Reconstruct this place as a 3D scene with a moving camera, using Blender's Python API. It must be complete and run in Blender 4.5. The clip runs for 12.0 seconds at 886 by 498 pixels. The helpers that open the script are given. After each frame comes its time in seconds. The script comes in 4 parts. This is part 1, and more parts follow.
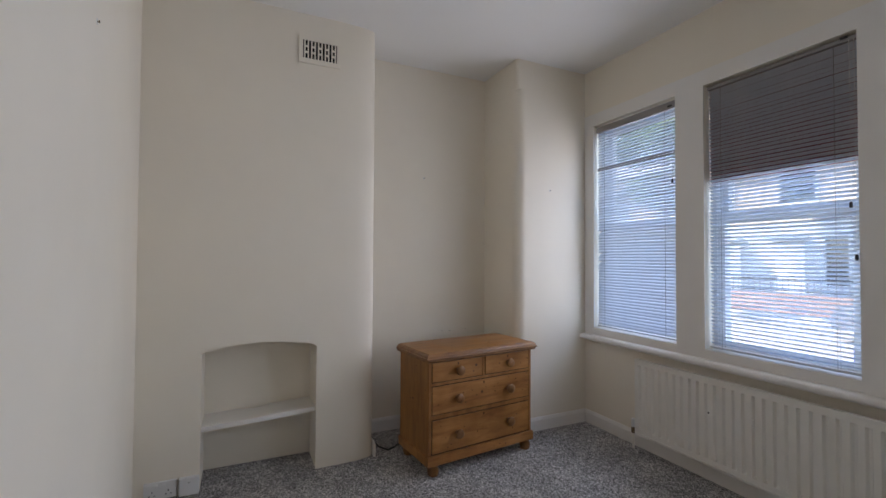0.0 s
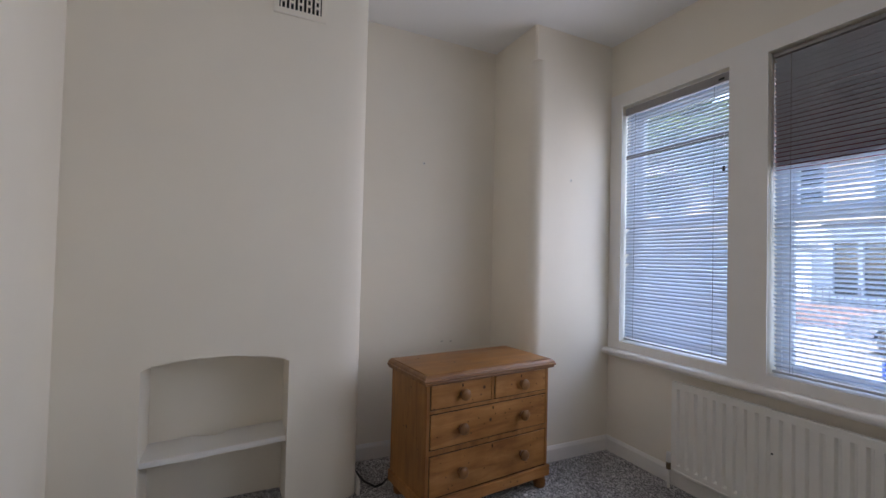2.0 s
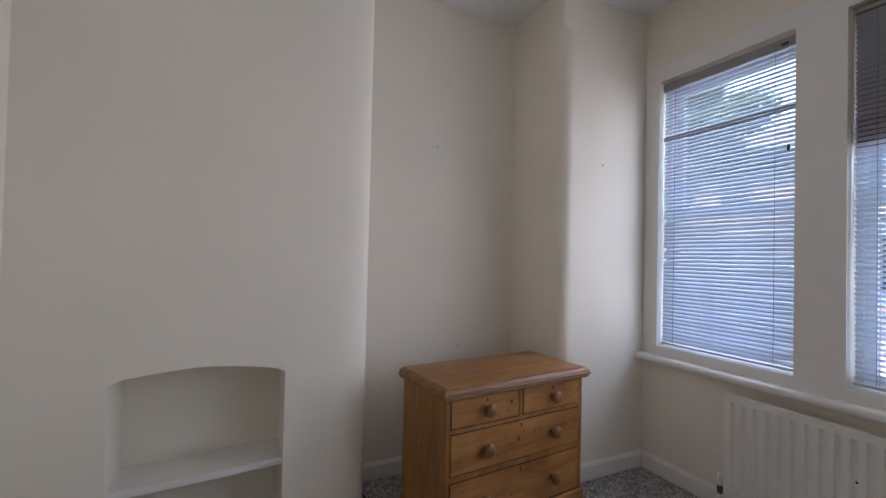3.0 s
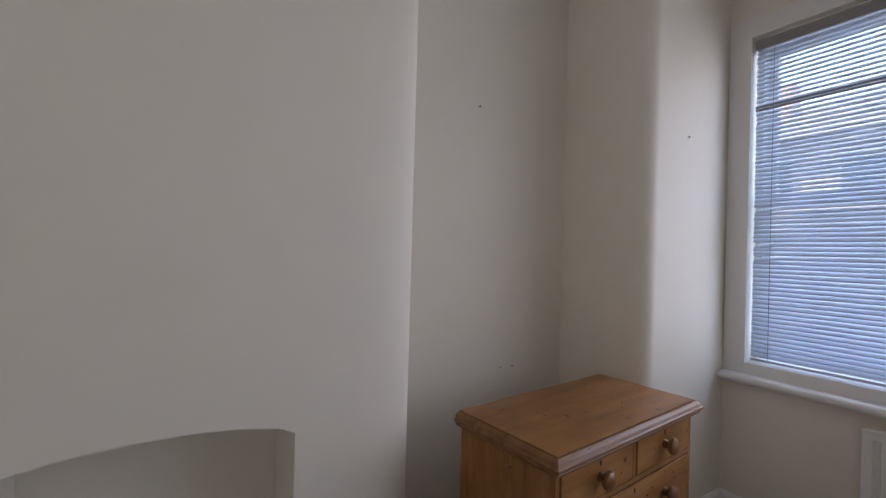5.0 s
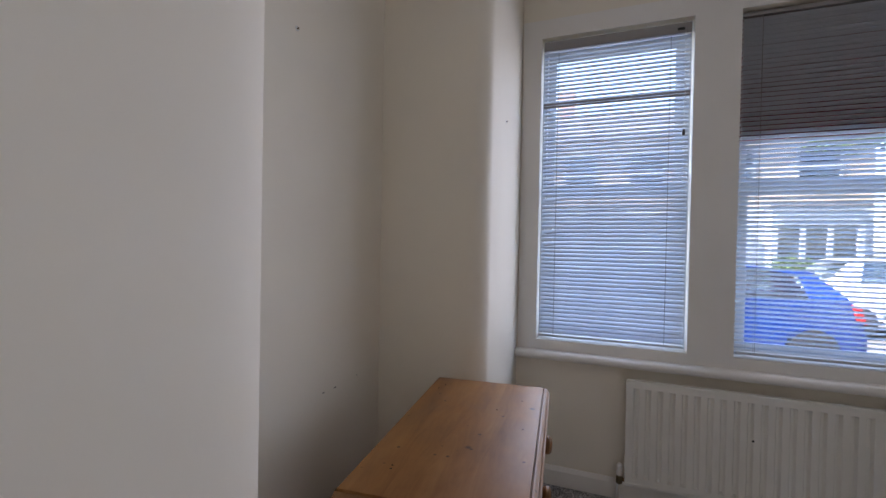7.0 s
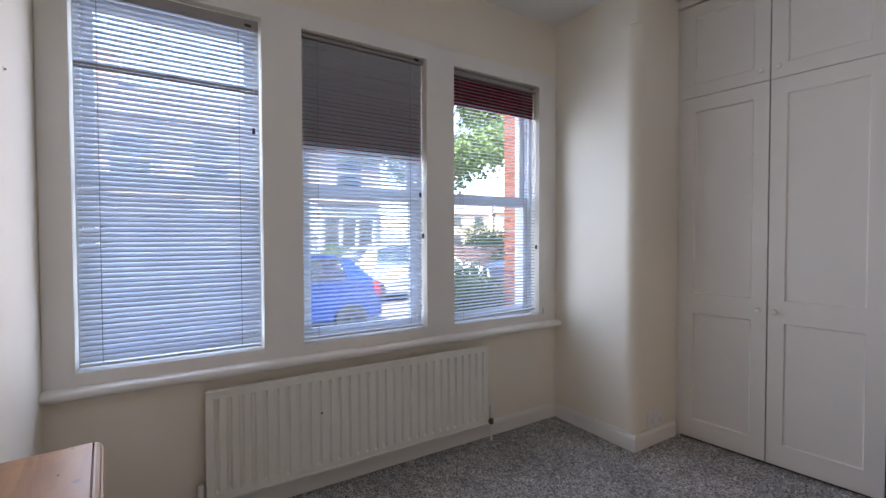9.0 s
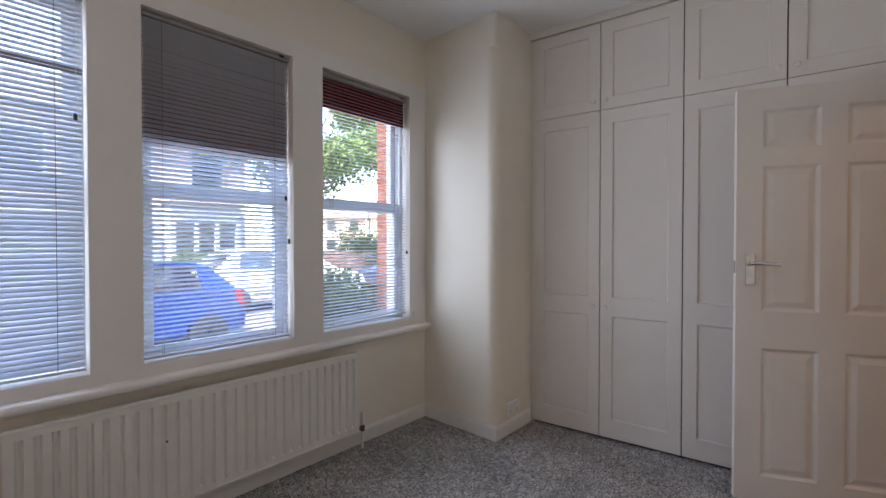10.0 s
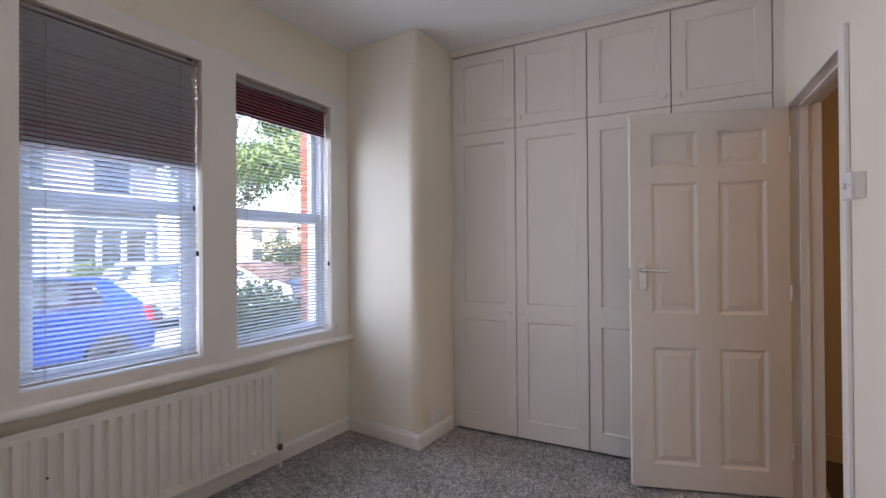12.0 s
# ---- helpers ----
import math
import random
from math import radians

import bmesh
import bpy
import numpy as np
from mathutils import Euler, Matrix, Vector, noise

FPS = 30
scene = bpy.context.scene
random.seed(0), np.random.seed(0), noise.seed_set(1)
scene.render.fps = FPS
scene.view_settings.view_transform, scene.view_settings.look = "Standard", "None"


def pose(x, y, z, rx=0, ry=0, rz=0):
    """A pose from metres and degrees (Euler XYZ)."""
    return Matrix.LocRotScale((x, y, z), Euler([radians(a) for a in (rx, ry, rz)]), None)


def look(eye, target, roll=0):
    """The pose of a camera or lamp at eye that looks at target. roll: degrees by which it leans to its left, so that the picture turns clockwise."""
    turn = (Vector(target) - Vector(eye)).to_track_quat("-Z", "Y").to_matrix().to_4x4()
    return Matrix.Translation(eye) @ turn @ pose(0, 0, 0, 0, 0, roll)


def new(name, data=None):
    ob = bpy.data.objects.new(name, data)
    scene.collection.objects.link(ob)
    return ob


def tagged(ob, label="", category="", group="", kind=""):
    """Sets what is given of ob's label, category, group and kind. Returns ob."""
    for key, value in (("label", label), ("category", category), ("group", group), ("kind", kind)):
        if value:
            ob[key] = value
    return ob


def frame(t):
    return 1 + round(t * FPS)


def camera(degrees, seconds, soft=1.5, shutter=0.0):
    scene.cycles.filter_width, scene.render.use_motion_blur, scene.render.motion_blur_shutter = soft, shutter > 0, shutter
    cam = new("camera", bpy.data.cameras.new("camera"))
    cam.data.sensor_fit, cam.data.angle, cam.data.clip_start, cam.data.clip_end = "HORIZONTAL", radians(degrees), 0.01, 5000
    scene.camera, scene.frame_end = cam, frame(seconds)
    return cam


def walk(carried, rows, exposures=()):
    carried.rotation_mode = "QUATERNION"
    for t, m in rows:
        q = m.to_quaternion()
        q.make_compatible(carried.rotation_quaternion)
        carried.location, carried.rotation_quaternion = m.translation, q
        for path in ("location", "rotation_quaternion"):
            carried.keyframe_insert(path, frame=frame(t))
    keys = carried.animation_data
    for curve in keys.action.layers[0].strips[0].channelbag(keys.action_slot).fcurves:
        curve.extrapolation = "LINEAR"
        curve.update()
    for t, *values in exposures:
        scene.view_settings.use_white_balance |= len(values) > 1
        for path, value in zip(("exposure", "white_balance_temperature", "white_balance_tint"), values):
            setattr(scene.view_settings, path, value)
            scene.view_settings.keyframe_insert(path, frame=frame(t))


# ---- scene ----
cam = camera(91.4, 12.0)

PATH = [
    (0, (2.643, -2.445, 1.253), (0.831, -1.599, 1.297), 0.3),
    (0.5, (2.574, -2.417, 1.234), (0.764, -1.569, 1.277), 0.6),
    (1, (2.402, -2.366, 1.244), (0.593, -1.514, 1.286), 1.1),
    (1.5, (2.304, -2.355, 1.248), (0.497, -1.498, 1.286), 1.7),
    (2, (2.198, -2.276, 1.242), (0.393, -1.415, 1.288), 1.4),
    (2.5, (2.065, -2.235, 1.237), (0.264, -1.368, 1.277), 1.3),
    (3, (1.891, -2.215, 1.223), (0.082, -1.364, 1.258), 1.3),
    (3.5, (1.686, -2.24, 1.226), (-0.121, -1.382, 1.246), 1.2),
    (5.5, (0.971, -2.3, 1.218), (-0.674, -1.162, 1.221), 1.4),
    (6, (0.793, -2.263, 1.218), (-0.738, -0.976, 1.199), 1.2),
    (6.5, (0.656, -2.23, 1.208), (-0.585, -0.662, 1.176), 1.8),
    (7, (0.498, -2.258, 1.214), (-0.231, -0.396, 1.19), 1.1),
    (7.5, (0.441, -2.234, 1.247), (0.21, -0.248, 1.188), -0.0),
    (9.5, (0.484, -2.159, 1.253), (1.804, -0.657, 1.215), 0.0),
    (10, (0.488, -2.197, 1.258), (1.977, -0.862, 1.23), -0.0),
    (10.5, (0.496, -2.234, 1.27), (2.08, -1.013, 1.252), -0.0),
    (11, (0.497, -2.256, 1.271), (2.138, -1.113, 1.266), -0.1),
    (11.5, (0.504, -2.27, 1.27), (2.169, -1.162, 1.275), -0.2),
    (12, (0.509, -2.282, 1.269), (2.183, -1.187, 1.281), -0.4),
]
walk(cam, [(t, look(eye, target, roll)) for t, eye, target, roll in PATH],
     exposures=((0.0, 3.22, 6470, 19), (3.0, 3.20, 6320, 22), (5.5, 3.00, 6300, 23), (7.0, 3.04, 6330, 22), (7.5, 2.98, 6330, 19),
                (9.5, 3.38, 6520, 23), (10.0, 3.27, 6600, 23), (10.5, 3.26, 6640, 24), (11.0, 3.37, 6680, 25), (11.5, 3.50, 6700, 25), (12.0, 3.46, 6700, 25)))

# ---- world and light ----
world = bpy.data.worlds.new("sky")
scene.world = world
world.use_nodes = True
_wn = world.node_tree.nodes
_sky = _wn.new("ShaderNodeTexSky")
_sky.sky_type = "NISHITA"
_sky.sun_disc = False
_sky.sun_elevation = radians(50.6)
_sky.sun_rotation = radians(251.6)
_wn["Background"].inputs[1].default_value = 0.15
world.node_tree.links.new(_sky.outputs[0], _wn["Background"].inputs[0])

sun = new("sun", bpy.data.lights.new("sun", "SUN"))
sun.data.energy, sun.data.angle, sun.data.color = 3.0, radians(0.53), (1.0, 0.95, 0.87)
sun.matrix_world = look((0, 0, 0), (0.60, 0.20, -0.77))

hall_lamp = new("hall_lamp", bpy.data.lights.new("hall_lamp", "AREA"))
hall_lamp.data.energy, hall_lamp.data.size, hall_lamp.data.color = 1.1, 0.3, (1.0, 0.66, 0.34)
hall_lamp.matrix_world = look((2.6, -4.5, 2.66), (2.6, -4.5, 0))

# skylight entering by the three window openings: what passes the blinds, and what falls on them from behind
for wx0, wx1, low, high, passed, behind, tone in ((0.140, 0.827, 0.76, 2.23, 0.54, 0.54, (0.95, 0.975, 1.0)), (1.009, 1.706, 0.76, 1.68, 0.52, 0.24, (0.95, 0.975, 1.0)),
                                                  (1.892, 2.583, 0.76, 2.04, 0.60, 0.28, (0.70, 0.87, 1.0))):
    mid = (low + high) / 2
    for depth, watts, spread, tint in ((0.010, passed, 150, tone), (0.074, behind, 175, (0.58, 0.79, 1.0))):
        sky_lamp = new("window_skylight", bpy.data.lights.new("window_skylight", "AREA"))
        sky_lamp.data.shape, sky_lamp.data.size, sky_lamp.data.size_y = "RECTANGLE", wx1 - wx0 - 0.03, high - low
        sky_lamp.data.energy, sky_lamp.data.color, sky_lamp.data.spread = watts, tint, radians(spread)
        sky_lamp.matrix_world = look(((wx0 + wx1) / 2, depth, mid), ((wx0 + wx1) / 2, depth - 1.0, mid))

# ---- materials ----


def nodes_of(name):
    m = bpy.data.materials.new(name)
    m.use_nodes = True
    return m, m.node_tree.nodes, m.node_tree.links, m.node_tree.nodes["Principled BSDF"]


def coords(n, l, scale=(1, 1, 1), kind="Object"):
    tc, mp = n.new("ShaderNodeTexCoord"), n.new("ShaderNodeMapping")
    mp.inputs["Scale"].default_value = scale
    l.new(tc.outputs[kind], mp.inputs[0])
    return mp.outputs[0]


def noise_tex(n, l, vec, scale, detail=4, rough=0.55):
    t = n.new("ShaderNodeTexNoise")
    t.inputs["Scale"].default_value, t.inputs["Detail"].default_value, t.inputs["Roughness"].default_value = scale, detail, rough
    l.new(vec, t.inputs["Vector"])
    return t.outputs["Fac"]


def ramp(n, l, fac, stops):
    r = n.new("ShaderNodeValToRGB")
    e = r.color_ramp.elements
    while len(e) < len(stops):
        e.new(0.5)
    for el, (p, c) in zip(e, stops):
        el.position, el.color = p, (*c, 1)
    l.new(fac, r.inputs[0])
    return r.outputs[0]


def bump(n, l, height, strength, dist, bsdf, chain=None):
    b = n.new("ShaderNodeBump")
    b.inputs["Strength"].default_value, b.inputs["Distance"].default_value = strength, dist
    l.new(height, b.inputs["Height"])
    if chain:
        l.new(chain, b.inputs["Normal"])
    l.new(b.outputs[0], bsdf.inputs["Normal"])
    return b.outputs[0]


def mix(n, l, fac, a, b, mode="MIX"):
    m = n.new("ShaderNodeMix")
    m.data_type, m.blend_type = "RGBA", mode
    for sock, v in ((m.inputs[0], fac), (m.inputs[6], a), (m.inputs[7], b)):
        if isinstance(v, (int, float)):
            sock.default_value = v
        elif isinstance(v, tuple):
            sock.default_value = (*v, 1)
        else:
            l.new(v, sock)
    return m.outputs[2]


def paint(name, col, rough=0.6, var=0.06, scale=3.0, wave=0.0, grain=120, grain_strength=0.08):
    """Painted plaster or wood: slow tone changes, roller grain, a slow unevenness of the surface."""
    m, n, l, b = nodes_of(name)
    v = coords(n, l)
    big = noise_tex(n, l, v, scale, 5)
    lo = tuple(c * (1 - var) for c in col)
    hi = tuple(min(1, c * (1 + var)) for c in col)
    c = ramp(n, l, big, ((0.3, lo), (0.7, hi)))
    spots = noise_tex(n, l, v, 34, 6, 0.7)
    c = mix(n, l, ramp(n, l, spots, ((0.68, (0, 0, 0)), (0.82, (0.35, 0.35, 0.35)))), c, tuple(x * 0.8 for x in col))
    l.new(c, b.inputs["Base Color"])
    b.inputs["Roughness"].default_value = rough
    fine = bump(n, l, noise_tex(n, l, v, grain, 3), grain_strength, 0.002, b)
    if wave:
        bump(n, l, noise_tex(n, l, v, 2.2, 2), wave, 0.03, b, fine)
    return m


WALL = paint("wall_paint", (0.85, 0.782, 0.665), 0.62, 0.025, 1.6, 0.22)
CEIL = paint("ceiling_paint", (0.87, 0.86, 0.84), 0.7, 0.02, 1.2, 0.15)
# near-black carcass colour: holds the shade seen between the wardrobe doors
GAPSHADE = paint("gap_shade", (0.07, 0.045, 0.03), 0.8, 0.1, 8)
GLOSS = paint("white_gloss", (0.84, 0.81, 0.765), 0.33, 0.02, 5, 0.08, 60, 0.04)
DOORW = paint("door_white", (0.80, 0.755, 0.70), 0.38, 0.02, 4, 0.0, 90, 0.05)
WARDW = paint("wardrobe_white", (0.80, 0.755, 0.70), 0.42, 0.02, 3, 0.0, 90, 0.05)
RADW = paint("radiator_white", (0.84, 0.81, 0.74), 0.30, 0.03, 6, 0.0, 70, 0.03)
HALLW = paint("hall_paint", (0.52, 0.43, 0.30), 0.65, 0.04, 2)
PLASTIC = paint("white_plastic", (0.80, 0.79, 0.77), 0.3, 0.01, 20, 0.0, 200, 0.01)
BLACK = paint("black_plastic", (0.015, 0.015, 0.016), 0.4, 0.1, 20)
DARK = paint("dark_gap", (0.012, 0.01, 0.008), 0.9, 0.1, 20)
CORD = paint("grey_cord", (0.30, 0.29, 0.29), 0.8, 0.05, 20)
ROLLER = paint("burgundy_fabric", (0.23, 0.016, 0.036), 0.9, 0.2, 8, 0.0, 600, 0.3)
HEADRAIL = paint("headrail_enamel", (0.30, 0.28, 0.275), 0.35, 0.03, 6)
SLATRAIL = paint("rail_enamel", (0.66, 0.66, 0.67), 0.35, 0.03, 6)
FRAMEW = paint("sash_white", (0.78, 0.79, 0.80), 0.35, 0.04, 4, 0.0, 60, 0.06)


def slat_material():
    m, n, l, b = nodes_of("slat_enamel")
    v = coords(n, l)
    c = ramp(n, l, noise_tex(n, l, v, 9, 4), ((0.3, (0.70, 0.705, 0.72)), (0.7, (0.78, 0.78, 0.785))))
    l.new(c, b.inputs["Base Color"])
    b.inputs["Roughness"].default_value = 0.34
    tr = n.new("ShaderNodeBsdfTranslucent")
    tr.inputs[0].default_value = (0.62, 0.77, 0.95, 1)
    mx = n.new("ShaderNodeMixShader")
    mx.inputs[0].default_value = 0.28
    l.new(b.outputs[0], mx.inputs[1])
    l.new(tr.outputs[0], mx.inputs[2])
    l.new(mx.outputs[0], n["Material Output"].inputs[0])
    return m


SLAT = slat_material()


def metal(name, col, rough):
    m, n, l, b = nodes_of(name)
    v = coords(n, l)
    l.new(ramp(n, l, noise_tex(n, l, v, 40, 3), ((0.3, tuple(c * 0.85 for c in col)), (0.7, col))), b.inputs["Base Color"])
    b.inputs["Metallic"].default_value, b.inputs["Roughness"].default_value = 1.0, rough
    return m


CHROME = metal("chrome", (0.75, 0.74, 0.72), 0.18)
BRASS = metal("dull_brass", (0.20, 0.15, 0.09), 0.45)
ALLOY = metal("alloy_wheel", (0.6, 0.6, 0.62), 0.3)


def glass(name, gloss=0.06, tint=(0.97, 0.985, 0.98)):
    m, n, l, b = nodes_of(name)
    n.remove(b)
    t, g, mx = n.new("ShaderNodeBsdfTransparent"), n.new("ShaderNodeBsdfGlossy"), n.new("ShaderNodeMixShader")
    t.inputs[0].default_value = (*tint, 1)
    g.inputs["Roughness"].default_value = 0.02
    mx.inputs[0].default_value = gloss
    l.new(t.outputs[0], mx.inputs[1])
    l.new(g.outputs[0], mx.inputs[2])
    l.new(mx.outputs[0], n["Material Output"].inputs[0])
    return m


GLASS = glass("window_glass")


def carpet_material():
    m, n, l, b = nodes_of("grey_twist_carpet")
    v = coords(n, l)
    fine = noise_tex(n, l, v, 125, 3, 0.8)
    mid = noise_tex(n, l, v, 26, 4, 0.7)
    big = noise_tex(n, l, v, 3.5, 4, 0.6)
    c = ramp(n, l, fine, ((0.38, (0.085, 0.081, 0.079)), (0.5, (0.40, 0.384, 0.372)), (0.61, (1.0, 0.965, 0.94))))
    c = mix(n, l, 0.6, c, ramp(n, l, mid, ((0.36, (0.30, 0.30, 0.30)), (0.62, (1.0, 1.0, 1.0)))), "MULTIPLY")
    c = mix(n, l, 0.7, c, ramp(n, l, big, ((0.35, (0.6, 0.6, 0.6)), (0.62, (1, 1, 1)))), "MULTIPLY")
    l.new(c, b.inputs["Base Color"])
    b.inputs["Roughness"].default_value = 0.95
    b.inputs["Sheen Weight"].default_value = 0.25
    k = bump(n, l, fine, 0.9, 0.006, b)
    bump(n, l, mid, 0.6, 0.01, b, k)
    return m


CARPET = carpet_material()


def pine(name, along=(1, 12, 12), tone=1.0):
    """Waxed old pine: long grain, rings, darker knots and scuffs."""
    m, n, l, b = nodes_of(name)
    v = coords(n, l, along)
    warp = noise_tex(n, l, v, 1.3, 3)
    vw = n.new("ShaderNodeVectorMath")
    vw.operation = "ADD"
    cx = n.new("ShaderNodeCombineXYZ")
    for k in range(3):
        l.new(warp, cx.inputs[k])
    l.new(v, vw.inputs[0])
    l.new(cx.outputs[0], vw.inputs[1])
    grain = noise_tex(n, l, vw.outputs[0], 3.4, 6, 0.62)
    base = ramp(n, l, grain, ((0.25, (0.27 * tone, 0.104 * tone, 0.027 * tone)), (0.5, (0.455 * tone, 0.202 * tone, 0.054 * tone)),
                              (0.75, (0.575 * tone, 0.288 * tone, 0.090 * tone))))
    v2 = coords(n, l)
    patch = noise_tex(n, l, v2, 5, 4)
    base = mix(n, l, 0.6, base, ramp(n, l, patch, ((0.32, (0.50, 0.40, 0.31)), (0.62, (1.0, 0.97, 0.95)))), "MULTIPLY")
    vo = n.new("ShaderNodeTexVoronoi")
    vo.inputs["Scale"].default_value = 6.5
    l.new(v2, vo.inputs["Vector"])
    knot = ramp(n, l, vo.outputs["Distance"], ((0.035, (1, 1, 1)), (0.075, (0, 0, 0))))
    base = mix(n, l, knot, base, (0.07, 0.028, 0.012))
    speck = n.new("ShaderNodeTexVoronoi")
    speck.inputs["Scale"].default_value = 19
    l.new(v2, speck.inputs["Vector"])
    base = mix(n, l, ramp(n, l, speck.outputs["Distance"], ((0.05, (0.9, 0.9, 0.9)), (0.11, (0, 0, 0)))), base, (0.05, 0.018, 0.008))
    scuff = ramp(n, l, noise_tex(n, l, v, 17, 5, 0.7), ((0.70, (0, 0, 0)), (0.78, (0.6, 0.6, 0.6))))
    base = mix(n, l, scuff, base, (0.12, 0.055, 0.025))
    l.new(base, b.inputs["Base Color"])
    r = ramp(n, l, patch, ((0.3, (0.34, 0.34, 0.34)), (0.7, (0.5, 0.5, 0.5))))
    l.new(r, b.inputs["Roughness"])
    bump(n, l, grain, 0.12, 0.003, b)
    return m


PINE = pine("waxed_pine", (0.9, 7, 7), 0.84)
# lower tone: shading about the drawers and sides is put into the wood colour
PINE_SIDE = pine("waxed_pine_side", (7, 7, 0.9), 0.74)
PINE_TOP = pine("waxed_pine_top", (0.8, 4.5, 4.5), 0.70)
# lowest board tone: the moulding's groove shade is put into its colour
PINE_EDGE = pine("waxed_pine_edge", (0.8, 9, 9), 0.55)
PINE_DARK = pine("waxed_pine_turned", (6, 6, 3), 0.5)


def rough_ground(name, lo, hi, scale=6, rough=0.9, fine=90):
    m, n, l, b = nodes_of(name)
    v = coords(n, l)
    a, f = noise_tex(n, l, v, scale, 6), noise_tex(n, l, v, fine, 3)
    c = mix(n, l, 0.5, ramp(n, l, a, ((0.3, lo), (0.7, hi))), ramp(n, l, f, ((0.3, lo), (0.7, hi))))
    l.new(c, b.inputs["Base Color"])
    b.inputs["Roughness"].default_value = rough
    bump(n, l, f, 0.4, 0.01, b)
    return m


ASPHALT = rough_ground("asphalt", (0.075, 0.075, 0.078), (0.15, 0.148, 0.145))
PAVING = rough_ground("paving", (0.22, 0.215, 0.205), (0.33, 0.32, 0.31), 3)
EARTH = rough_ground("garden_earth", (0.09, 0.08, 0.05), (0.17, 0.16, 0.09), 2)
RENDERW = rough_ground("pale_render", (0.38, 0.41, 0.45), (0.48, 0.51, 0.55), 2, 0.85)
PALEWALL = rough_ground("pale_stock_brick", (0.46, 0.38, 0.30), (0.56, 0.47, 0.38), 3, 0.9, 40)
SLATE = rough_ground("roof_slate", (0.10, 0.10, 0.115), (0.2, 0.19, 0.2), 5)
HALLFLOOR = rough_ground("dark_boards", (0.05, 0.028, 0.016), (0.10, 0.06, 0.035), 4, 0.5)


def brick_wall_material():
    """Far brickwork, too small to be told apart."""
    m, n, l, b = nodes_of("far_brick")
    tc = n.new("ShaderNodeTexCoord")
    sep, comb = n.new("ShaderNodeSeparateXYZ"), n.new("ShaderNodeCombineXYZ")
    add = n.new("ShaderNodeMath")
    l.new(tc.outputs["Object"], sep.inputs[0])
    l.new(sep.outputs[0], add.inputs[0])
    l.new(sep.outputs[1], add.inputs[1])
    l.new(add.outputs[0], comb.inputs[0])
    l.new(sep.outputs[2], comb.inputs[1])
    t = n.new("ShaderNodeTexBrick")
    t.inputs["Color1"].default_value, t.inputs["Color2"].default_value = (0.44, 0.24, 0.17, 1), (0.52, 0.31, 0.23, 1)
    t.inputs["Mortar"].default_value = (0.42, 0.38, 0.33, 1)
    t.inputs["Scale"].default_value = 1.0
    t.inputs["Brick Width"].default_value, t.inputs["Row Height"].default_value, t.inputs["Mortar Size"].default_value = 0.225, 0.075, 0.006
    l.new(comb.outputs[0], t.inputs["Vector"])
    l.new(t.outputs["Color"], b.inputs["Base Color"])
    b.inputs["Roughness"].default_value = 0.9
    return m


FARBRICK = brick_wall_material()


def piece_material(name, lo, hi):
    m, n, l, b = nodes_of(name)
    oi = n.new("ShaderNodeObjectInfo")
    c = ramp(n, l, oi.outputs["Random"], ((0.0, lo), (1.0, hi)))
    v = coords(n, l)
    g = noise_tex(n, l, v, 30, 5)
    c = mix(n, l, 0.5, c, ramp(n, l, g, ((0.3, (0.6, 0.6, 0.6)), (0.7, (1, 1, 1)))), "MULTIPLY")
    l.new(c, b.inputs["Base Color"])
    b.inputs["Roughness"].default_value = 0.88
    bump(n, l, g, 0.4, 0.01, b)
    return m


BRICK = piece_material("red_brick", (0.40, 0.115, 0.05), (0.55, 0.20, 0.10))
MORTAR = rough_ground("mortar", (0.35, 0.32, 0.28), (0.45, 0.42, 0.38), 20)


def leaf_material(name, lo, hi):
    m, n, l, b = nodes_of(name)
    ge = n.new("ShaderNodeNewGeometry")
    c = ramp(n, l, ge.outputs["Random Per Island"], ((0.0, lo), (1.0, hi)))
    l.new(c, b.inputs["Base Color"])
    b.inputs["Roughness"].default_value = 0.85
    b.inputs["Specular IOR Level"].default_value = 0.2
    tr = n.new("ShaderNodeBsdfTranslucent")
    l.new(c, tr.inputs[0])
    mx = n.new("ShaderNodeMixShader")
    mx.inputs[0].default_value = 0.4
    l.new(b.outputs[0], mx.inputs[1])
    l.new(tr.outputs[0], mx.inputs[2])
    l.new(mx.outputs[0], n["Material Output"].inputs[0])
    return m


LEAF = leaf_material("tree_leaf", (0.07, 0.12, 0.04), (0.20, 0.28, 0.11))
SHRUB = leaf_material("shrub_leaf", (0.06, 0.11, 0.04), (0.20, 0.27, 0.13))
BARK = rough_ground("bark", (0.08, 0.06, 0.045), (0.17, 0.14, 0.11), 12)


def car_paint(name, col):
    m, n, l, b = nodes_of(name)
    v = coords(n, l)
    l.new(ramp(n, l, noise_tex(n, l, v, 3, 3), ((0.3, tuple(c * 0.92 for c in col)), (0.7, col))), b.inputs["Base Color"])
    b.inputs["Roughness"].default_value = 0.28
    b.inputs["Coat Weight"].default_value = 0.25
    return m


BLUE = car_paint("blue_car_paint", (0.0006, 0.030, 0.21))
WHITECAR = car_paint("white_car_paint", (0.78, 0.79, 0.80))
NAVYCAR = car_paint("navy_car_paint", (0.02, 0.03, 0.06))
GREYCAR = car_paint("grey_car_paint", (0.10, 0.11, 0.14))
CARPANE = glass("car_window_glass", 0.14, (0.62, 0.68, 0.70))
CARGLASS = paint("dark_car_glass", (0.03, 0.04, 0.05), 0.06, 0.05, 3)
TYRE = paint("tyre_rubber", (0.025, 0.025, 0.026), 0.8, 0.1, 20)
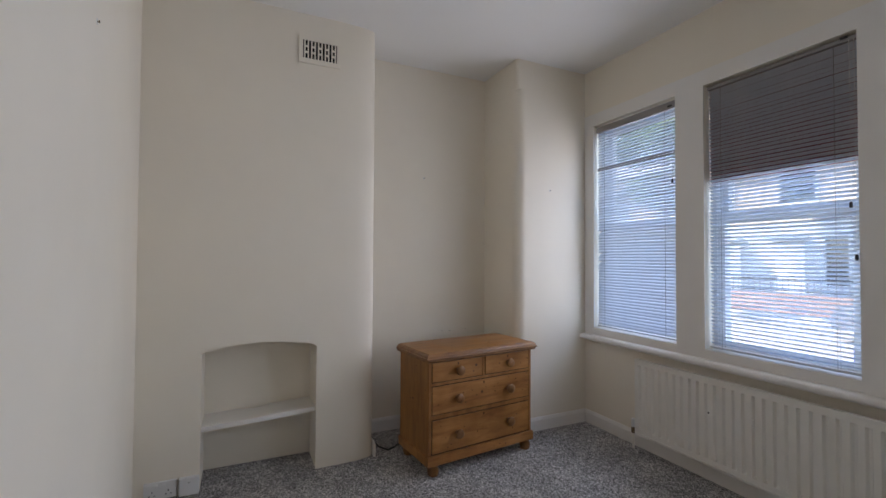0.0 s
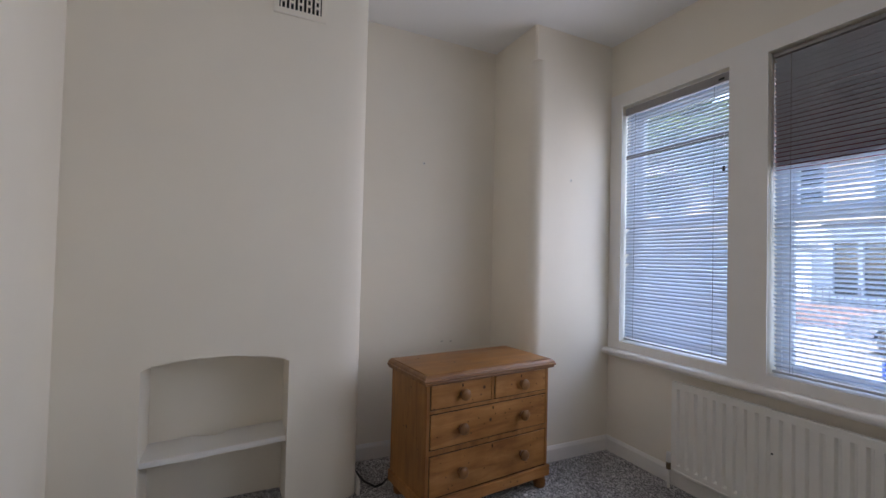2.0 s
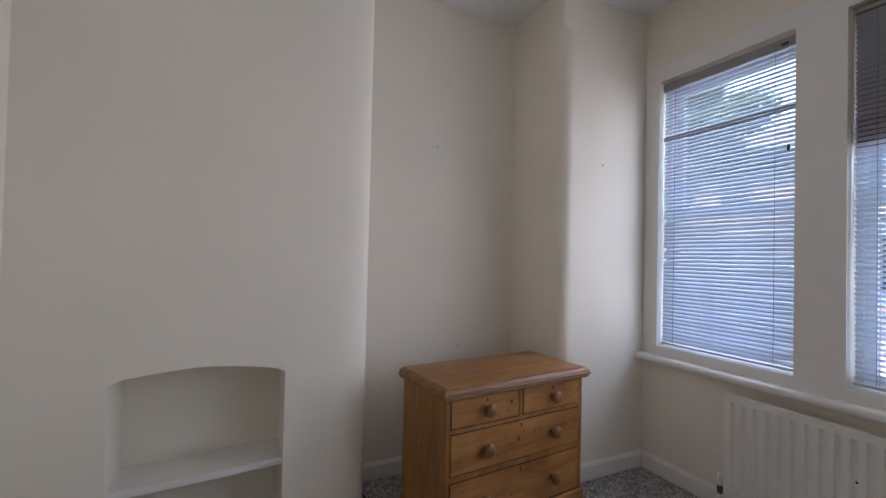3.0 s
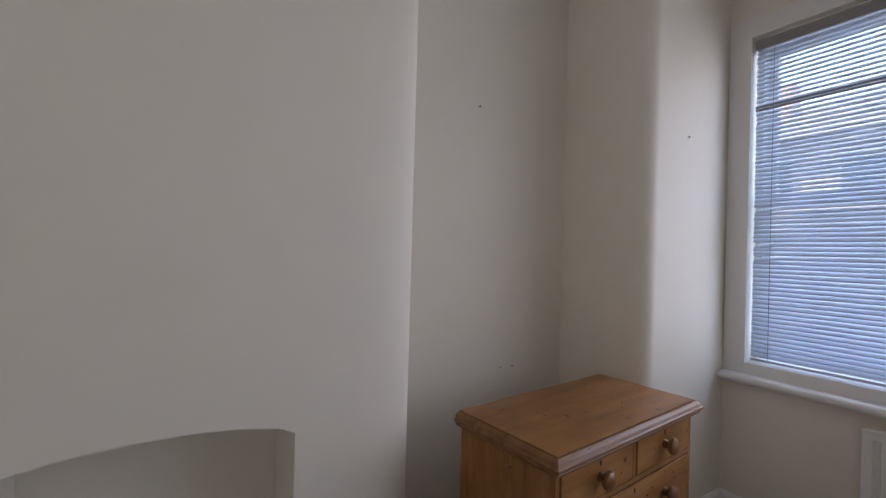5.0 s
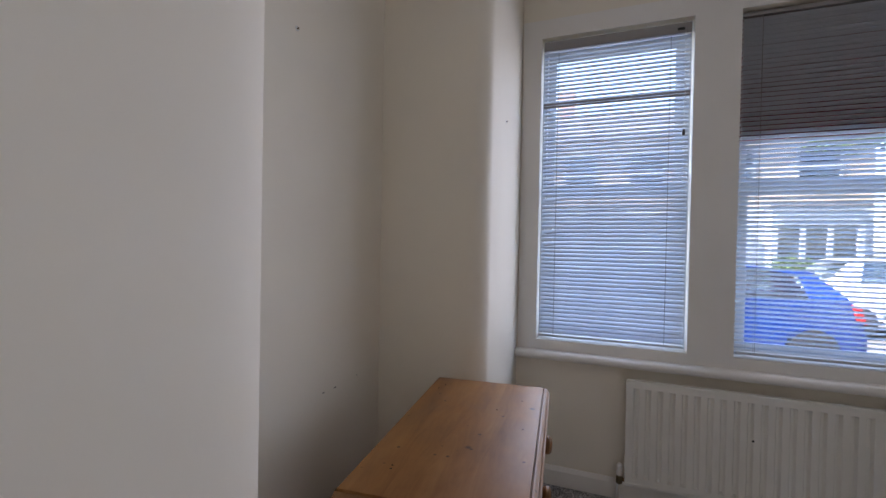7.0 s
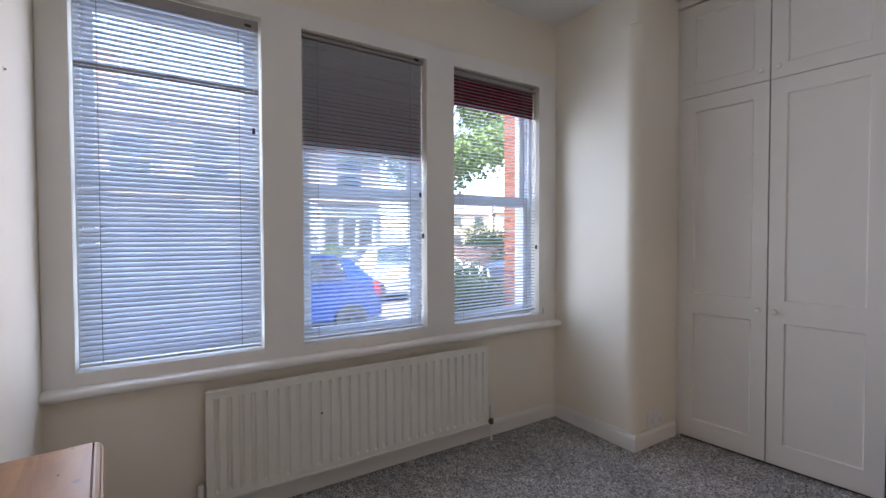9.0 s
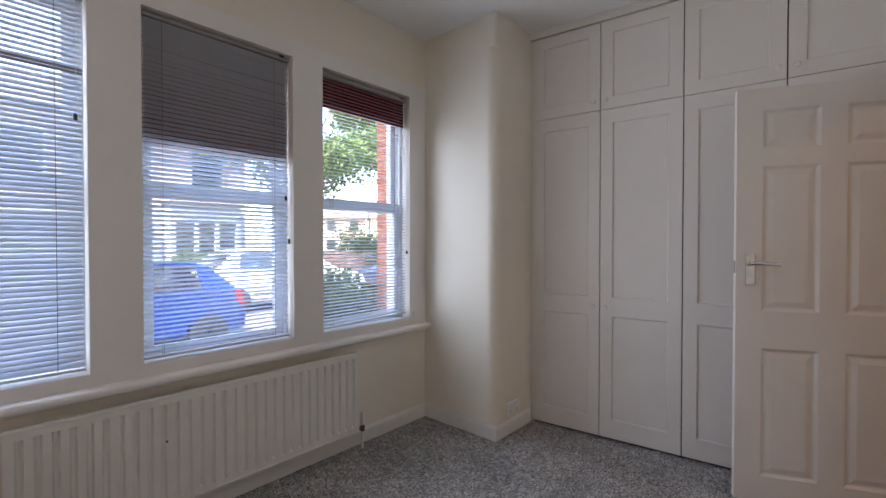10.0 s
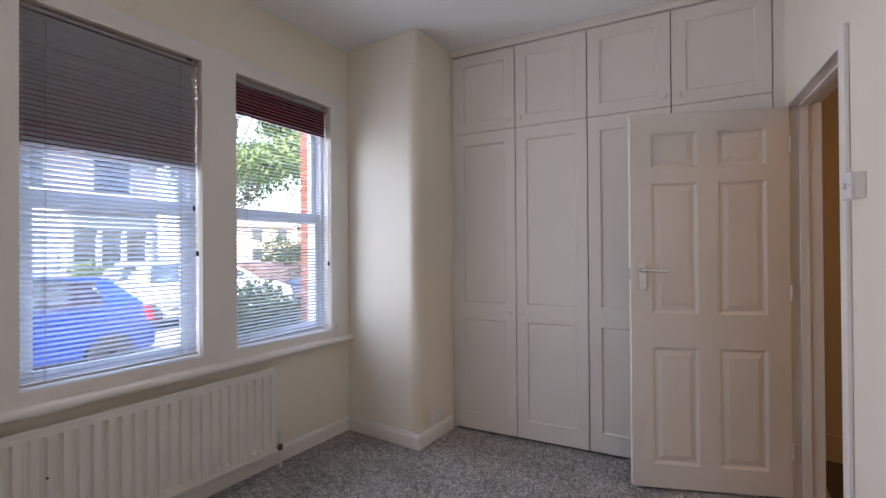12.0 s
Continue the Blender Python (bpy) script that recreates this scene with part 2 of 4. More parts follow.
REDLENS = paint("red_lens", (0.55, 0.03, 0.03), 0.15, 0.05, 10)
FILLER = paint("white_filler", (0.72, 0.70, 0.66), 0.8, 0.03, 12)

# ---- mesh helpers ----


def part(name, bm, material, parent=None, label="", smooth=False):
    """Links a bmesh as one mesh object, under parent if one is given."""
    bmesh.ops.recalc_face_normals(bm, faces=bm.faces)
    me = bpy.data.meshes.new(name)
    bm.to_mesh(me)
    bm.free()
    me.materials.append(material)
    if smooth:
        me.shade_smooth()
        me.set_sharp_from_angle(angle=radians(38))
    ob = new(name, me)
    if parent:
        ob.parent = parent
    if label:
        ob["label"] = label
    return ob


def thing(name, m, label, category, group=""):
    ob = new(name)
    ob.empty_display_size = 0.1
    ob.matrix_world = m
    return tagged(ob, label, category, group)


def setting(name, bm, material, label="", category="", smooth=False):
    return tagged(part(name, bm, material, None, "", smooth), label, category, "", "structure")


def add_box(bm, lo, hi, bevel=0.0, seg=2):
    size = [b - a for a, b in zip(lo, hi)]
    mid = [(a + b) / 2 for a, b in zip(lo, hi)]
    made = bmesh.ops.create_cube(bm, size=1, matrix=Matrix.Translation(mid) @ Matrix.Diagonal((*size, 1)))["verts"]
    if bevel:
        edges = {e for v in made for e in v.link_edges}
        bmesh.ops.bevel(bm, geom=list(edges), offset=bevel, segments=seg, affect="EDGES", profile=0.6)
    return bm


def boxes(*specs, bevel=0.0):
    bm = bmesh.new()
    for lo, hi in specs:
        add_box(bm, lo, hi, bevel)
    return bm


def add_prism(bm, ring, offset):
    """A closed solid: the ring of points, carried along offset."""
    a = [bm.verts.new(p) for p in ring]
    b = [bm.verts.new(Vector(p) + Vector(offset)) for p in ring]
    bm.faces.new(a)
    bm.faces.new(b[::-1])
    for i in range(len(a)):
        j = (i + 1) % len(a)
        bm.faces.new((a[i], a[j], b[j], b[i]))
    return bm


def add_lathe(bm, profile, m, seg=20):
    """Turns (radius, height) pairs about z, placed by m."""
    rings = []
    for r, h in profile:
        rings.append([bm.verts.new(m @ Vector((r * math.cos(k * math.tau / seg), r * math.sin(k * math.tau / seg), h))) for k in range(seg)])
    for a, b in zip(rings, rings[1:]):
        for k in range(seg):
            j = (k + 1) % seg
            bm.faces.new((a[k], a[j], b[j], b[k]))
    bm.faces.new(rings[0][::-1])
    bm.faces.new(rings[-1])
    return bm


def add_tube(bm, pts, r, seg=8):
    """A round bar along the points."""
    pts = [Vector(p) for p in pts]
    rings = []
    for i, p in enumerate(pts):
        d = (pts[min(i + 1, len(pts) - 1)] - pts[max(i - 1, 0)]).normalized()
        side = d.cross(Vector((0.31, 0.17, 0.93))).normalized()
        up = side.cross(d)
        rings.append([bm.verts.new(p + r * (math.cos(k * math.tau / seg) * side + math.sin(k * math.tau / seg) * up)) for k in range(seg)])
    for a, b in zip(rings, rings[1:]):
        for k in range(seg):
            j = (k + 1) % seg
            bm.faces.new((a[k], a[j], b[j], b[k]))
    bm.faces.new(rings[0][::-1])
    bm.faces.new(rings[-1])
    return bm


def panelled(width, height, thick, panels, rings):
    """A door leaf in x (width), z (height): the front face in y = 0, the back at y = thick. Each panel (x0, z0, x1, z1)
    steps in by rings of (inset, depth)."""
    bm = bmesh.new()
    xs = sorted({0, width, *(p[0] for p in panels), *(p[2] for p in panels)})
    zs = sorted({0, height, *(p[1] for p in panels), *(p[3] for p in panels)})
    verts = {}

    def at(x, z, y=0.0):
        key = (round(x, 5), round(y, 5), round(z, 5))
        if key not in verts:
            verts[key] = bm.verts.new((x, y, z))
        return verts[key]

    for xa, xb in zip(xs, xs[1:]):
        for za, zb in zip(zs, zs[1:]):
            inside = next((p for p in panels if p[0] <= xa and xb <= p[2] and p[1] <= za and zb <= p[3]), None)
            if not inside:
                bm.faces.new((at(xa, za), at(xb, za), at(xb, zb), at(xa, zb)))
    for x0, z0, x1, z1 in panels:
        px = [x for x in xs if x0 <= x <= x1]
        pz = [z for z in zs if z0 <= z <= z1]
        loop = [at(x, z0) for x in px] + [at(x1, z) for z in pz[1:]] + [at(x, z1) for x in px[-2::-1]] + [at(x0, z) for z in pz[-2:0:-1]]
        corners = [at(x0, z0), at(x1, z0), at(x1, z1), at(x0, z1)]
        first = True
        for inset, depth in rings:
            nxt = [bm.verts.new((x, depth, z)) for x, z in ((x0 + inset, z0 + inset), (x1 - inset, z0 + inset), (x1 - inset, z1 - inset), (x0 + inset, z1 - inset))]
            for k in range(4):
                j = (k + 1) % 4
                if first:
                    i0, i1 = loop.index(corners[k]), loop.index(corners[j])
                    run = loop[i0:i1 + 1] if i1 > i0 else loop[i0:] + [corners[j]]
                    bm.faces.new((*run, nxt[j], nxt[k]))
                else:
                    bm.faces.new((corners[k], corners[j], nxt[j], nxt[k]))
            corners, first = nxt, False
        bm.faces.new(corners)
    back = [bm.verts.new((x, thick, z)) for x, z in ((0, 0), (width, 0), (width, height), (0, height))]
    bm.faces.new(back[::-1])
    low = [at(x, 0) for x in xs]
    high = [at(x, height) for x in xs]
    left = [at(0, z) for z in zs]
    right = [at(width, z) for z in zs]
    bm.faces.new((*low, back[1], back[0]))
    bm.faces.new((*high, back[2], back[3]))
    bm.faces.new((*left, back[3], back[0]))
    bm.faces.new((*right, back[2], back[1]))
    return bm


# ---- the room ----
CEILING = 2.715
BACK = pose(0, -2.925, 0, 0, 0, math.degrees(math.atan(0.11)))       # along the back wall, which runs askew
WARD = pose(3.17, -0.645, 0, 0, 0, math.degrees(math.atan2(-1, 0.12)))  # along the wardrobe fronts



def carpet_sheet(x0, y0, x1, y1, step):
    """The pile: a close grid of tufts of uneven height, on a solid base."""
    rng = np.random.default_rng(3)
    nx, ny = int((x1 - x0) / step), int((y1 - y0) / step)
    gx, gy = np.meshgrid(np.linspace(x0, x1, nx), np.linspace(y0, y1, ny))
    h = rng.random((ny, nx))
    h = 0.6 * h + 0.4 * (h + np.roll(h, 1, 0) + np.roll(h, 1, 1) + np.roll(h, (1, 1), (0, 1))) / 4
    tread = np.sin(gx * 5.1 + 2 * np.sin(gy * 3.3)) * np.sin(gy * 4.7 + 1.5 * np.sin(gx * 2.9))
    z = -0.0085 + 0.010 * h + 0.0012 * tread
    jit = rng.uniform(-0.35, 0.35, (2, ny, nx)) * step
    pts = np.stack([gx + jit[0], gy + jit[1], z], -1).reshape(-1, 3)
    idx = np.arange(nx * ny).reshape(ny, nx)
    quads = np.stack([idx[:-1, :-1], idx[:-1, 1:], idx[1:, 1:], idx[1:, :-1]], -1).reshape(-1, 4)
    k = len(pts)
    base = [(x0, y0, -0.12), (x1, y0, -0.12), (x1, y1, -0.12), (x0, y1, -0.12)]
    me = bpy.data.meshes.new("floor")
    me.from_pydata(pts.tolist() + base, [], quads.tolist() + [(k + 3, k + 2, k + 1, k)])
    me.materials.append(CARPET)
    return tagged(new("floor", me), "speckled grey twist-pile fitted carpet", "carpet", "", "structure")


carpet_sheet(-0.6, -3.05, 3.65, 0.1, 0.0062)
setting("ceiling", boxes(((-0.8, -5.2, CEILING), (4.4, 0.28, CEILING + 0.2))), CEIL, "plain white painted plaster ceiling", "ceiling")
setting("wall_left", boxes(((-0.75, -1.675, 0), (-0.42, -0.64, CEILING))), WALL, "off-white painted plaster alcove wall", "wall")

# chimney breast, with the arched recess of the old fireplace
FACE, ARCH0, ARCH1 = -0.026, -2.630, -2.028
bm = boxes(((-0.75, -3.05, 0), (-0.282, -1.675, CEILING)), ((-0.282, -3.05, 0), (FACE, ARCH0, CEILING)))
add_prism(bm, [(-0.282, ARCH1, 0), (FACE, ARCH1, 0), (FACE, -1.87, 0), (FACE - 0.004, -1.79, 0), (FACE - 0.011, -1.742, 0), (FACE - 0.022, -1.705, 0),
               (FACE - 0.036, -1.682, 0), (FACE - 0.052, -1.673, 0), (-0.282, -1.672, 0)], (0, 0, CEILING))
ring = [(FACE, ARCH0, CEILING), (FACE, ARCH1, CEILING)]
for k in range(17):
    a = k / 16
    ring.append((FACE, ARCH1 + (ARCH0 - ARCH1) * a, 0.738 + 0.034 * (1 - (2 * a - 1) ** 2) - (0.010 if k in (0, 16) else 0)))
add_prism(bm, ring, (-0.256, 0, 0))
setting("chimney_breast", bm, WALL, "off-white plastered chimney breast with arched recess", "chimney breast", True)


def pier(name, x_side, x_far, y0):
    """The thick front wall beside the window recess: its free corner is rounded up to a stop under the ceiling."""
    s = 1 if x_far > x_side else -1
    r, y1 = 0.075, 0.28
    ring = [(x_far, y1, 0), (x_side, y1, 0), (x_side, y0 + r, 0)]
    for k in range(1, 8):
        a = k / 8 * math.pi / 2
        ring.append((x_side + s * r * (1 - math.cos(a)), y0 + r * (1 - math.sin(a)), 0))
    ring += [(x_side + s * r, y0, 0), (x_far, y0, 0)]
    b = bmesh.new()
    add_prism(b, ring, (0, 0, 2.5))
    add_prism(b, [(x_far, y1, 2.5), (x_side, y1, 2.5), (x_side, y0 + 0.012, 2.5), (x_side + s * 0.012, y0, 2.5), (x_far, y0, 2.5)], (0, 0, CEILING - 2.5))
    return setting(name, b, WALL, "off-white plaster pier with rounded corner", "wall", True)


pier("wall_pier_west", 0.042, -0.75, -0.64)
pier("wall_pier_east", 2.745, 4.2, -0.622)

WINDOWS = ((0.140, 0.827), (1.009, 1.706), (1.892, 2.583))
SILL_Z, HEAD_Z = 0.730, 2.274
gaps = [(0.042, WINDOWS[0][0]), (WINDOWS[0][1], WINDOWS[1][0]), (WINDOWS[1][1], WINDOWS[2][0]), (WINDOWS[2][1], 2.745)]
bm = boxes(((0.042, 0, -0.5), (2.745, 0.24, SILL_Z - 0.03)), ((0.042, 0, HEAD_Z), (2.745, 0.24, CEILING)))
for a, b in gaps:
    add_box(bm, (a, 0, SILL_Z - 0.03), (b, 0.24, HEAD_Z))
setting("wall_window", bm, WALL, "off-white painted wall around three sash windows", "wall")

# flat painted boards round the windows, the inner sill with its rounded nose
bm = boxes(((0.046, -0.006, HEAD_Z), (2.741, 0, 2.366)), ((0.046, -0.006, 0.682), (2.741, 0, SILL_Z)))
for a, b in gaps:
    add_box(bm, (max(a, 0.046), -0.006, SILL_Z), (min(b, 2.741), 0, HEAD_Z))
setting("trim_window_boards", bm, GLOSS, "cream gloss painted flat window boards", "window trim")
bm = bmesh.new()
ring = [(0.044, 0.0, 0.638), (0.044, -0.018, 0.638), (0.044, -0.024, 0.646)]
ring += [(0.044, -0.036 - 0.022 * math.sin(math.pi * k / 8), 0.661 - 0.021 * math.cos(math.pi * k / 8)) for k in range(9)]
ring += [(0.044, 0.0, 0.682)]
add_prism(bm, ring, (2.699, 0, 0))
for x0, x1 in WINDOWS:
    add_box(bm, (x0 + 0.001, -0.004, 0.702), (x1 - 0.001, 0.074, 0.735), 0.002, 1)
setting("window_sill", bm, GLOSS, "cream painted sill board with rounded nose", "window sill", True)

# back wall with the doorway
bm = boxes(((-0.9, -0.12, 0), (2.600, 0, CEILING)), ((3.372, -0.12, 0), (4.6, 0, CEILING)), ((2.600, -0.12, 2.022), (3.372, 0, CEILING)))
bm.transform(BACK)
setting("wall_back", bm, WALL, "off-white painted wall with an open doorway", "wall")
bm = boxes(((2.600, -0.13, 0), (2.622, 0.004, 2.002)), ((3.350, -0.13, 0), (3.372, 0.004, 2.002)), ((2.600, -0.13, 2.002), (3.372, 0.004, 2.024)),
           ((2.622, -0.075, 0), (2.638, -0.04, 1.99)), ((3.338, -0.075, 0), (3.350, -0.04, 1.99)), ((2.622, -0.075, 1.99), (3.350, -0.04, 2.002)), bevel=0.0015)
bm.transform(BACK)
setting("door_frame", bm, DOORW, "white painted door lining with stop bead", "door frame")
bm = boxes(((2.545, 0.001, 0), (2.603, 0.016, 2.055)), bevel=0.004)
bm.transform(BACK)
setting("trim_architrave", bm, GLOSS, "narrow white painted architrave strip", "architrave")
setting("wall_east", boxes(((4.2, -3.0, 0), (4.4, 0.28, CEILING))), WALL, "plain wall behind the wardrobes", "wall")

# hall behind the doorway
setting("hall_floor", boxes(((1.6, -5.2, -0.12), (4.2, -3.05, -0.004)), ((2.5, -3.05, -0.001), (4.2, -2.72, 0.003))), HALLFLOOR, "dark wooden hall floor", "floor")
setting("hall_wall_east", boxes(((3.95, -5.2, 0), (4.2, -2.64, CEILING))), HALLW, "warm buff painted hall wall", "wall")
setting("hall_wall_west", boxes(((1.4, -5.2, 0), (1.6, -2.86, CEILING))), HALLW, "warm buff painted hall wall", "wall")
setting("hall_wall_south", boxes(((1.4, -5.4, 0), (4.2, -5.2, CEILING))), HALLW, "warm buff painted hall wall", "wall")
setting("baseboard_hall", boxes(((3.93, -5.2, 0.0), (3.95, -2.70, 0.16)), bevel=0.003), HALLW, "painted hall skirting board", "baseboard")


def baseboard(name, runs, h=0.095):
    """Boards 15 mm thick along runs of (start, end, inward normal)."""
    b = bmesh.new()
    for (x0, y0), (x1, y1), (nx, ny) in runs:
        prof = ((0.0005, 0), (0.015, 0), (0.015, h - 0.02), (0.011, h - 0.010), (0.006, h), (0.0005, h))
        add_prism(b, [(x0 + nx * d, y0 + ny * d, z) for d, z in prof], (x1 - x0, y1 - y0, 0))
    return setting(name, b, GLOSS, "white gloss painted skirting board", "baseboard")


baseboard("baseboard_west", (((FACE - 0.008, -1.672), (-0.42, -1.672), (0, 1)), ((-0.42, -1.656), (-0.42, -0.656), (1, 0)),
                             ((-0.42, -0.64), (0.042, -0.64), (0, -1)), ((0.042, -0.655), (0.042, -0.0155), (1, 0))))
baseboard("baseboard_north", (((0.042, 0), (2.745, 0), (0, -1)),))
baseboard("baseboard_east", (((2.745, -0.637), (2.745, -0.0155), (-1, 0)), ((2.745, -0.622), (3.155, -0.622), (0, -1))))

# ---- sash windows ----
for k, (x0, x1) in enumerate(WINDOWS):
    win = new("window_%d" % (k + 1))
    win.matrix_world = pose(x0, 0.0, SILL_Z)
    tagged(win, "white painted sash window with two panes", "window", "sash windows", "structure")
    w, h = x1 - x0, HEAD_Z - SILL_Z
    part("window_frame", boxes(((0, 0.075, 0), (0.022, 0.2, h)), ((w - 0.022, 0.075, 0), (w, 0.2, h)), ((0.022, 0.075, h - 0.03), (w - 0.022, 0.2, h)),
                               ((0.022, 0.075, -0.03), (w - 0.022, 0.24, 0.012)), bevel=0.002), FRAMEW, win)
    lo, me_, hi = 0.012, 0.738, 0.802
    part("lower_sash", boxes(((0.022, 0.085, lo), (0.060, 0.12, hi)), ((w - 0.060, 0.085, lo), (w - 0.022, 0.12, hi)),
                             ((0.060, 0.085, lo), (w - 0.060, 0.12, lo + 0.045)), ((0.060, 0.085, me_), (w - 0.060, 0.12, hi)), bevel=0.003), FRAMEW, win)
    part("upper_sash", boxes(((0.022, 0.125, me_), (0.060, 0.16, h - 0.03)), ((w - 0.060, 0.125, me_), (w - 0.022, 0.16, h - 0.03)),
                             ((0.060, 0.125, me_), (w - 0.060, 0.16, hi)), ((0.060, 0.125, h - 0.075), (w - 0.060, 0.16, h - 0.03)), bevel=0.003), FRAMEW, win)
    for y, za, zb in ((0.1, lo + 0.045, me_), (0.14, hi, h - 0.075)):
        pane = part("pane", boxes(((0.06, y, za), (w - 0.06, y + 0.004, zb))), GLASS, win)
        pane.visible_shadow = False
    part("window_sill", boxes(((-0.02, 0.2, -0.06), (w + 0.02, 0.32, -0.03)), bevel=0.004), FRAMEW, win)

# ---- venetian blinds, with roller blinds behind two of them ----


def slat_mesh(length, bent=0):
    """A cambered strip 25 mm wide; bent: one end that droops."""
    b = bmesh.new()
    xs = [0, 0.03, 0.07, 0.11, length - 0.09, length - 0.05, length - 0.02, length]
    rows = []
    for x in xs:
        drop = 0.0
        if bent < 0 and x < 0.1:
            drop = -0.014 * (1 - x / 0.1)
        if bent > 0 and x > length - 0.08:
            drop = 0.014 * (x - length + 0.08) / 0.08
        rows.append([(x, -0.0125 + 0.025 * j / 4, 0.0022 * (1 - (j / 2 - 1) ** 2) + drop) for j in range(5)])
    top = [[b.verts.new(p) for p in r] for r in rows]
    bot = [[b.verts.new((p[0], p[1], p[2] - 0.0006)) for p in r] for r in rows]
    for i in range(len(xs) - 1):
        for j in range(4):
            b.faces.new((top[i][j], top[i + 1][j], top[i + 1][j + 1], top[i][j + 1]))
            b.faces.new((bot[i][j], bot[i][j + 1], bot[i + 1][j + 1], bot[i + 1][j]))
        b.faces.new((top[i][0], bot[i][0], bot[i + 1][0], top[i + 1][0]))
        b.faces.new((top[i][4], top[i + 1][4], bot[i + 1][4], bot[i][4]))
    bmesh.ops.recalc_face_normals(b, faces=b.faces)
    me = bpy.data.meshes.new("slat")
    b.to_mesh(me)
    b.free()
    me.materials.append(SLAT)
    me.shade_smooth()
    return me


def venetian(k, tilt, top, label, tassels, skew=0.0, bends=(), double=None, lift=0.0):
    x0, x1 = WINDOWS[k]
    w = x1 - x0 - 0.016
    ob = thing("venetian_blind", pose(x0 + 0.008, 0.034, 0), label, "blind", "venetian blinds")
    straight, bent_l, bent_r = slat_mesh(w - 0.006), slat_mesh(w - 0.006, -1), slat_mesh(w - 0.006, 1)
    rng = random.Random(40 + k)
    part("headrail", boxes(((0, -0.016, top), (w, 0.014, HEAD_Z - 0.012)), bevel=0.002), HEADRAIL, ob)
    low = SILL_Z + 0.028
    n = int((top - 0.012 - low) / 0.0205)
    for i in range(n):
        z = low + 0.018 + i * (top - 0.014 - low - 0.018) / (n - 1)
        bend = next((s for zb, s in bends if abs(z - zb) < 0.0103), 0)
        sl = new("slat", bent_l if bend < 0 else bent_r if bend > 0 else straight)
        sl.parent = ob
        sl.matrix_basis = pose(0.003 + rng.uniform(-0.0015, 0.0015), 0, z, tilt + rng.uniform(-2.5, 2.5), rng.uniform(-0.1, 0.1) + skew - math.degrees(math.atan(lift / w)) * max(0.0, 1 - i / 7), 0)
    part("bottom_rail", boxes(((0.002, -0.012, low - 0.012), (w - 0.002, 0.012, low)), bevel=0.003), SLATRAIL, ob).matrix_basis = pose(0, 0, low, 0, -math.degrees(math.atan(lift / w)), 0) @ Matrix.Translation((0, 0, -low))
    for x in (0.075, w - 0.085):
        for y in (-0.0135, 0.0135):
            part("ladder_cord", add_tube(bmesh.new(), [(x, y, low), (x, y, top)], 0.0011, 5), CORD, ob)
    for x, z in tassels:
        cord = part("pull_cord", add_tube(bmesh.new(), [(x, -0.021, top), (x + 0.003, -0.022, (top + z) / 2), (x, -0.022, z)], 0.001, 5), PLASTIC, ob)
        part("tassel", add_lathe(bmesh.new(), ((0.003, 0.016), (0.0065, 0.012), (0.007, -0.008), (0.004, -0.012)), Matrix.Translation((x, -0.022, z)), 10), BLACK, cord, "small black cord weight")
    part("cord_lock", boxes(((w - 0.06, -0.019, top + 0.012), (w - 0.03, -0.0162, top + 0.024)), bevel=0.001), BLACK, ob)
    if double:
        part("doubled_slat", boxes(((0.002, -0.014, double), (w - 0.002, -0.011, double + 0.011)), ((0.002, -0.013, double - 0.012), (w - 0.002, -0.010, double - 0.002)), bevel=0.001), HEADRAIL, ob, "overlapped slats forming a darker bar")
    return ob


venetian(0, 53, 2.215, "white venetian blind tilted almost closed, some bent slats", ((0.645, 1.75),), 0.0,
         ((1.46, -1), (1.295, -1), (1.225, -1), (0.795, 1)), 1.935)
venetian(1, -28, 2.245, "white venetian blind with half-open slats over dark roller", ((0.655, 1.50), (0.672, 1.265)))
venetian(2, 12, 2.235, "white venetian blind with open slats and skewed bottom", ((0.672, 1.19),), lift=0.016)


def roller(k, bottom):
    x0, x1 = WINDOWS[k]
    w = x1 - x0
    ob = thing("roller_blind", pose(x0, 0.062, 0), "burgundy fabric roller blind, partly lowered behind venetian", "blind", "roller blinds")
    part("tube", add_tube(bmesh.new(), [(0.006, 0, 2.262), (w - 0.006, 0, 2.262)], 0.012, 12), HEADRAIL, ob)
    part("fabric", boxes(((0.008, -0.0105, bottom), (w - 0.008, -0.0095, 2.262))), ROLLER, ob)
    part("bottom_bar", boxes(((0.008, -0.013, bottom - 0.012), (w - 0.008, -0.007, bottom)), bevel=0.002), ROLLER, ob)


roller(1, 1.715)


def bead_chain(x, z0, z1, sway):
    """A loop of beads hanging from the roller beside the jamb."""
    b = bmesh.new()
    add_tube(b, [(x, 0.026, z1), (x + sway, 0.020, (z0 + z1) / 2), (x, 0.016, z0 + 0.02), (x + 0.004, 0.014, z0), (x + 0.008, 0.016, z0 + 0.02), (x + 0.010 + sway, 0.022, (z0 + z1) / 2), (x + 0.010, 0.028, z1)], 0.0008, 5)
    for side in (0.0, 0.010):
        for i in range(int((z1 - z0 - 0.03) / 0.012)):
            f = i * 0.012 / (z1 - z0)
            bmesh.ops.create_icosphere(b, subdivisions=1, radius=0.0022, matrix=Matrix.Translation((x + side + sway * math.sin(math.pi * f), 0.018 + 0.008 * f, z0 + 0.025 + i * 0.012)))
    return tagged(part("bead_chain", b, PLASTIC), "white plastic bead chain hanging beside the blind", "blind chain", "blind chains")


bead_chain(WINDOWS[1][0] + 0.0015, 1.29, 2.25, 0.001)
bead_chain(WINDOWS[2][1] - 0.030, 1.72, 2.25, -0.006)
roller(2, 2.078)

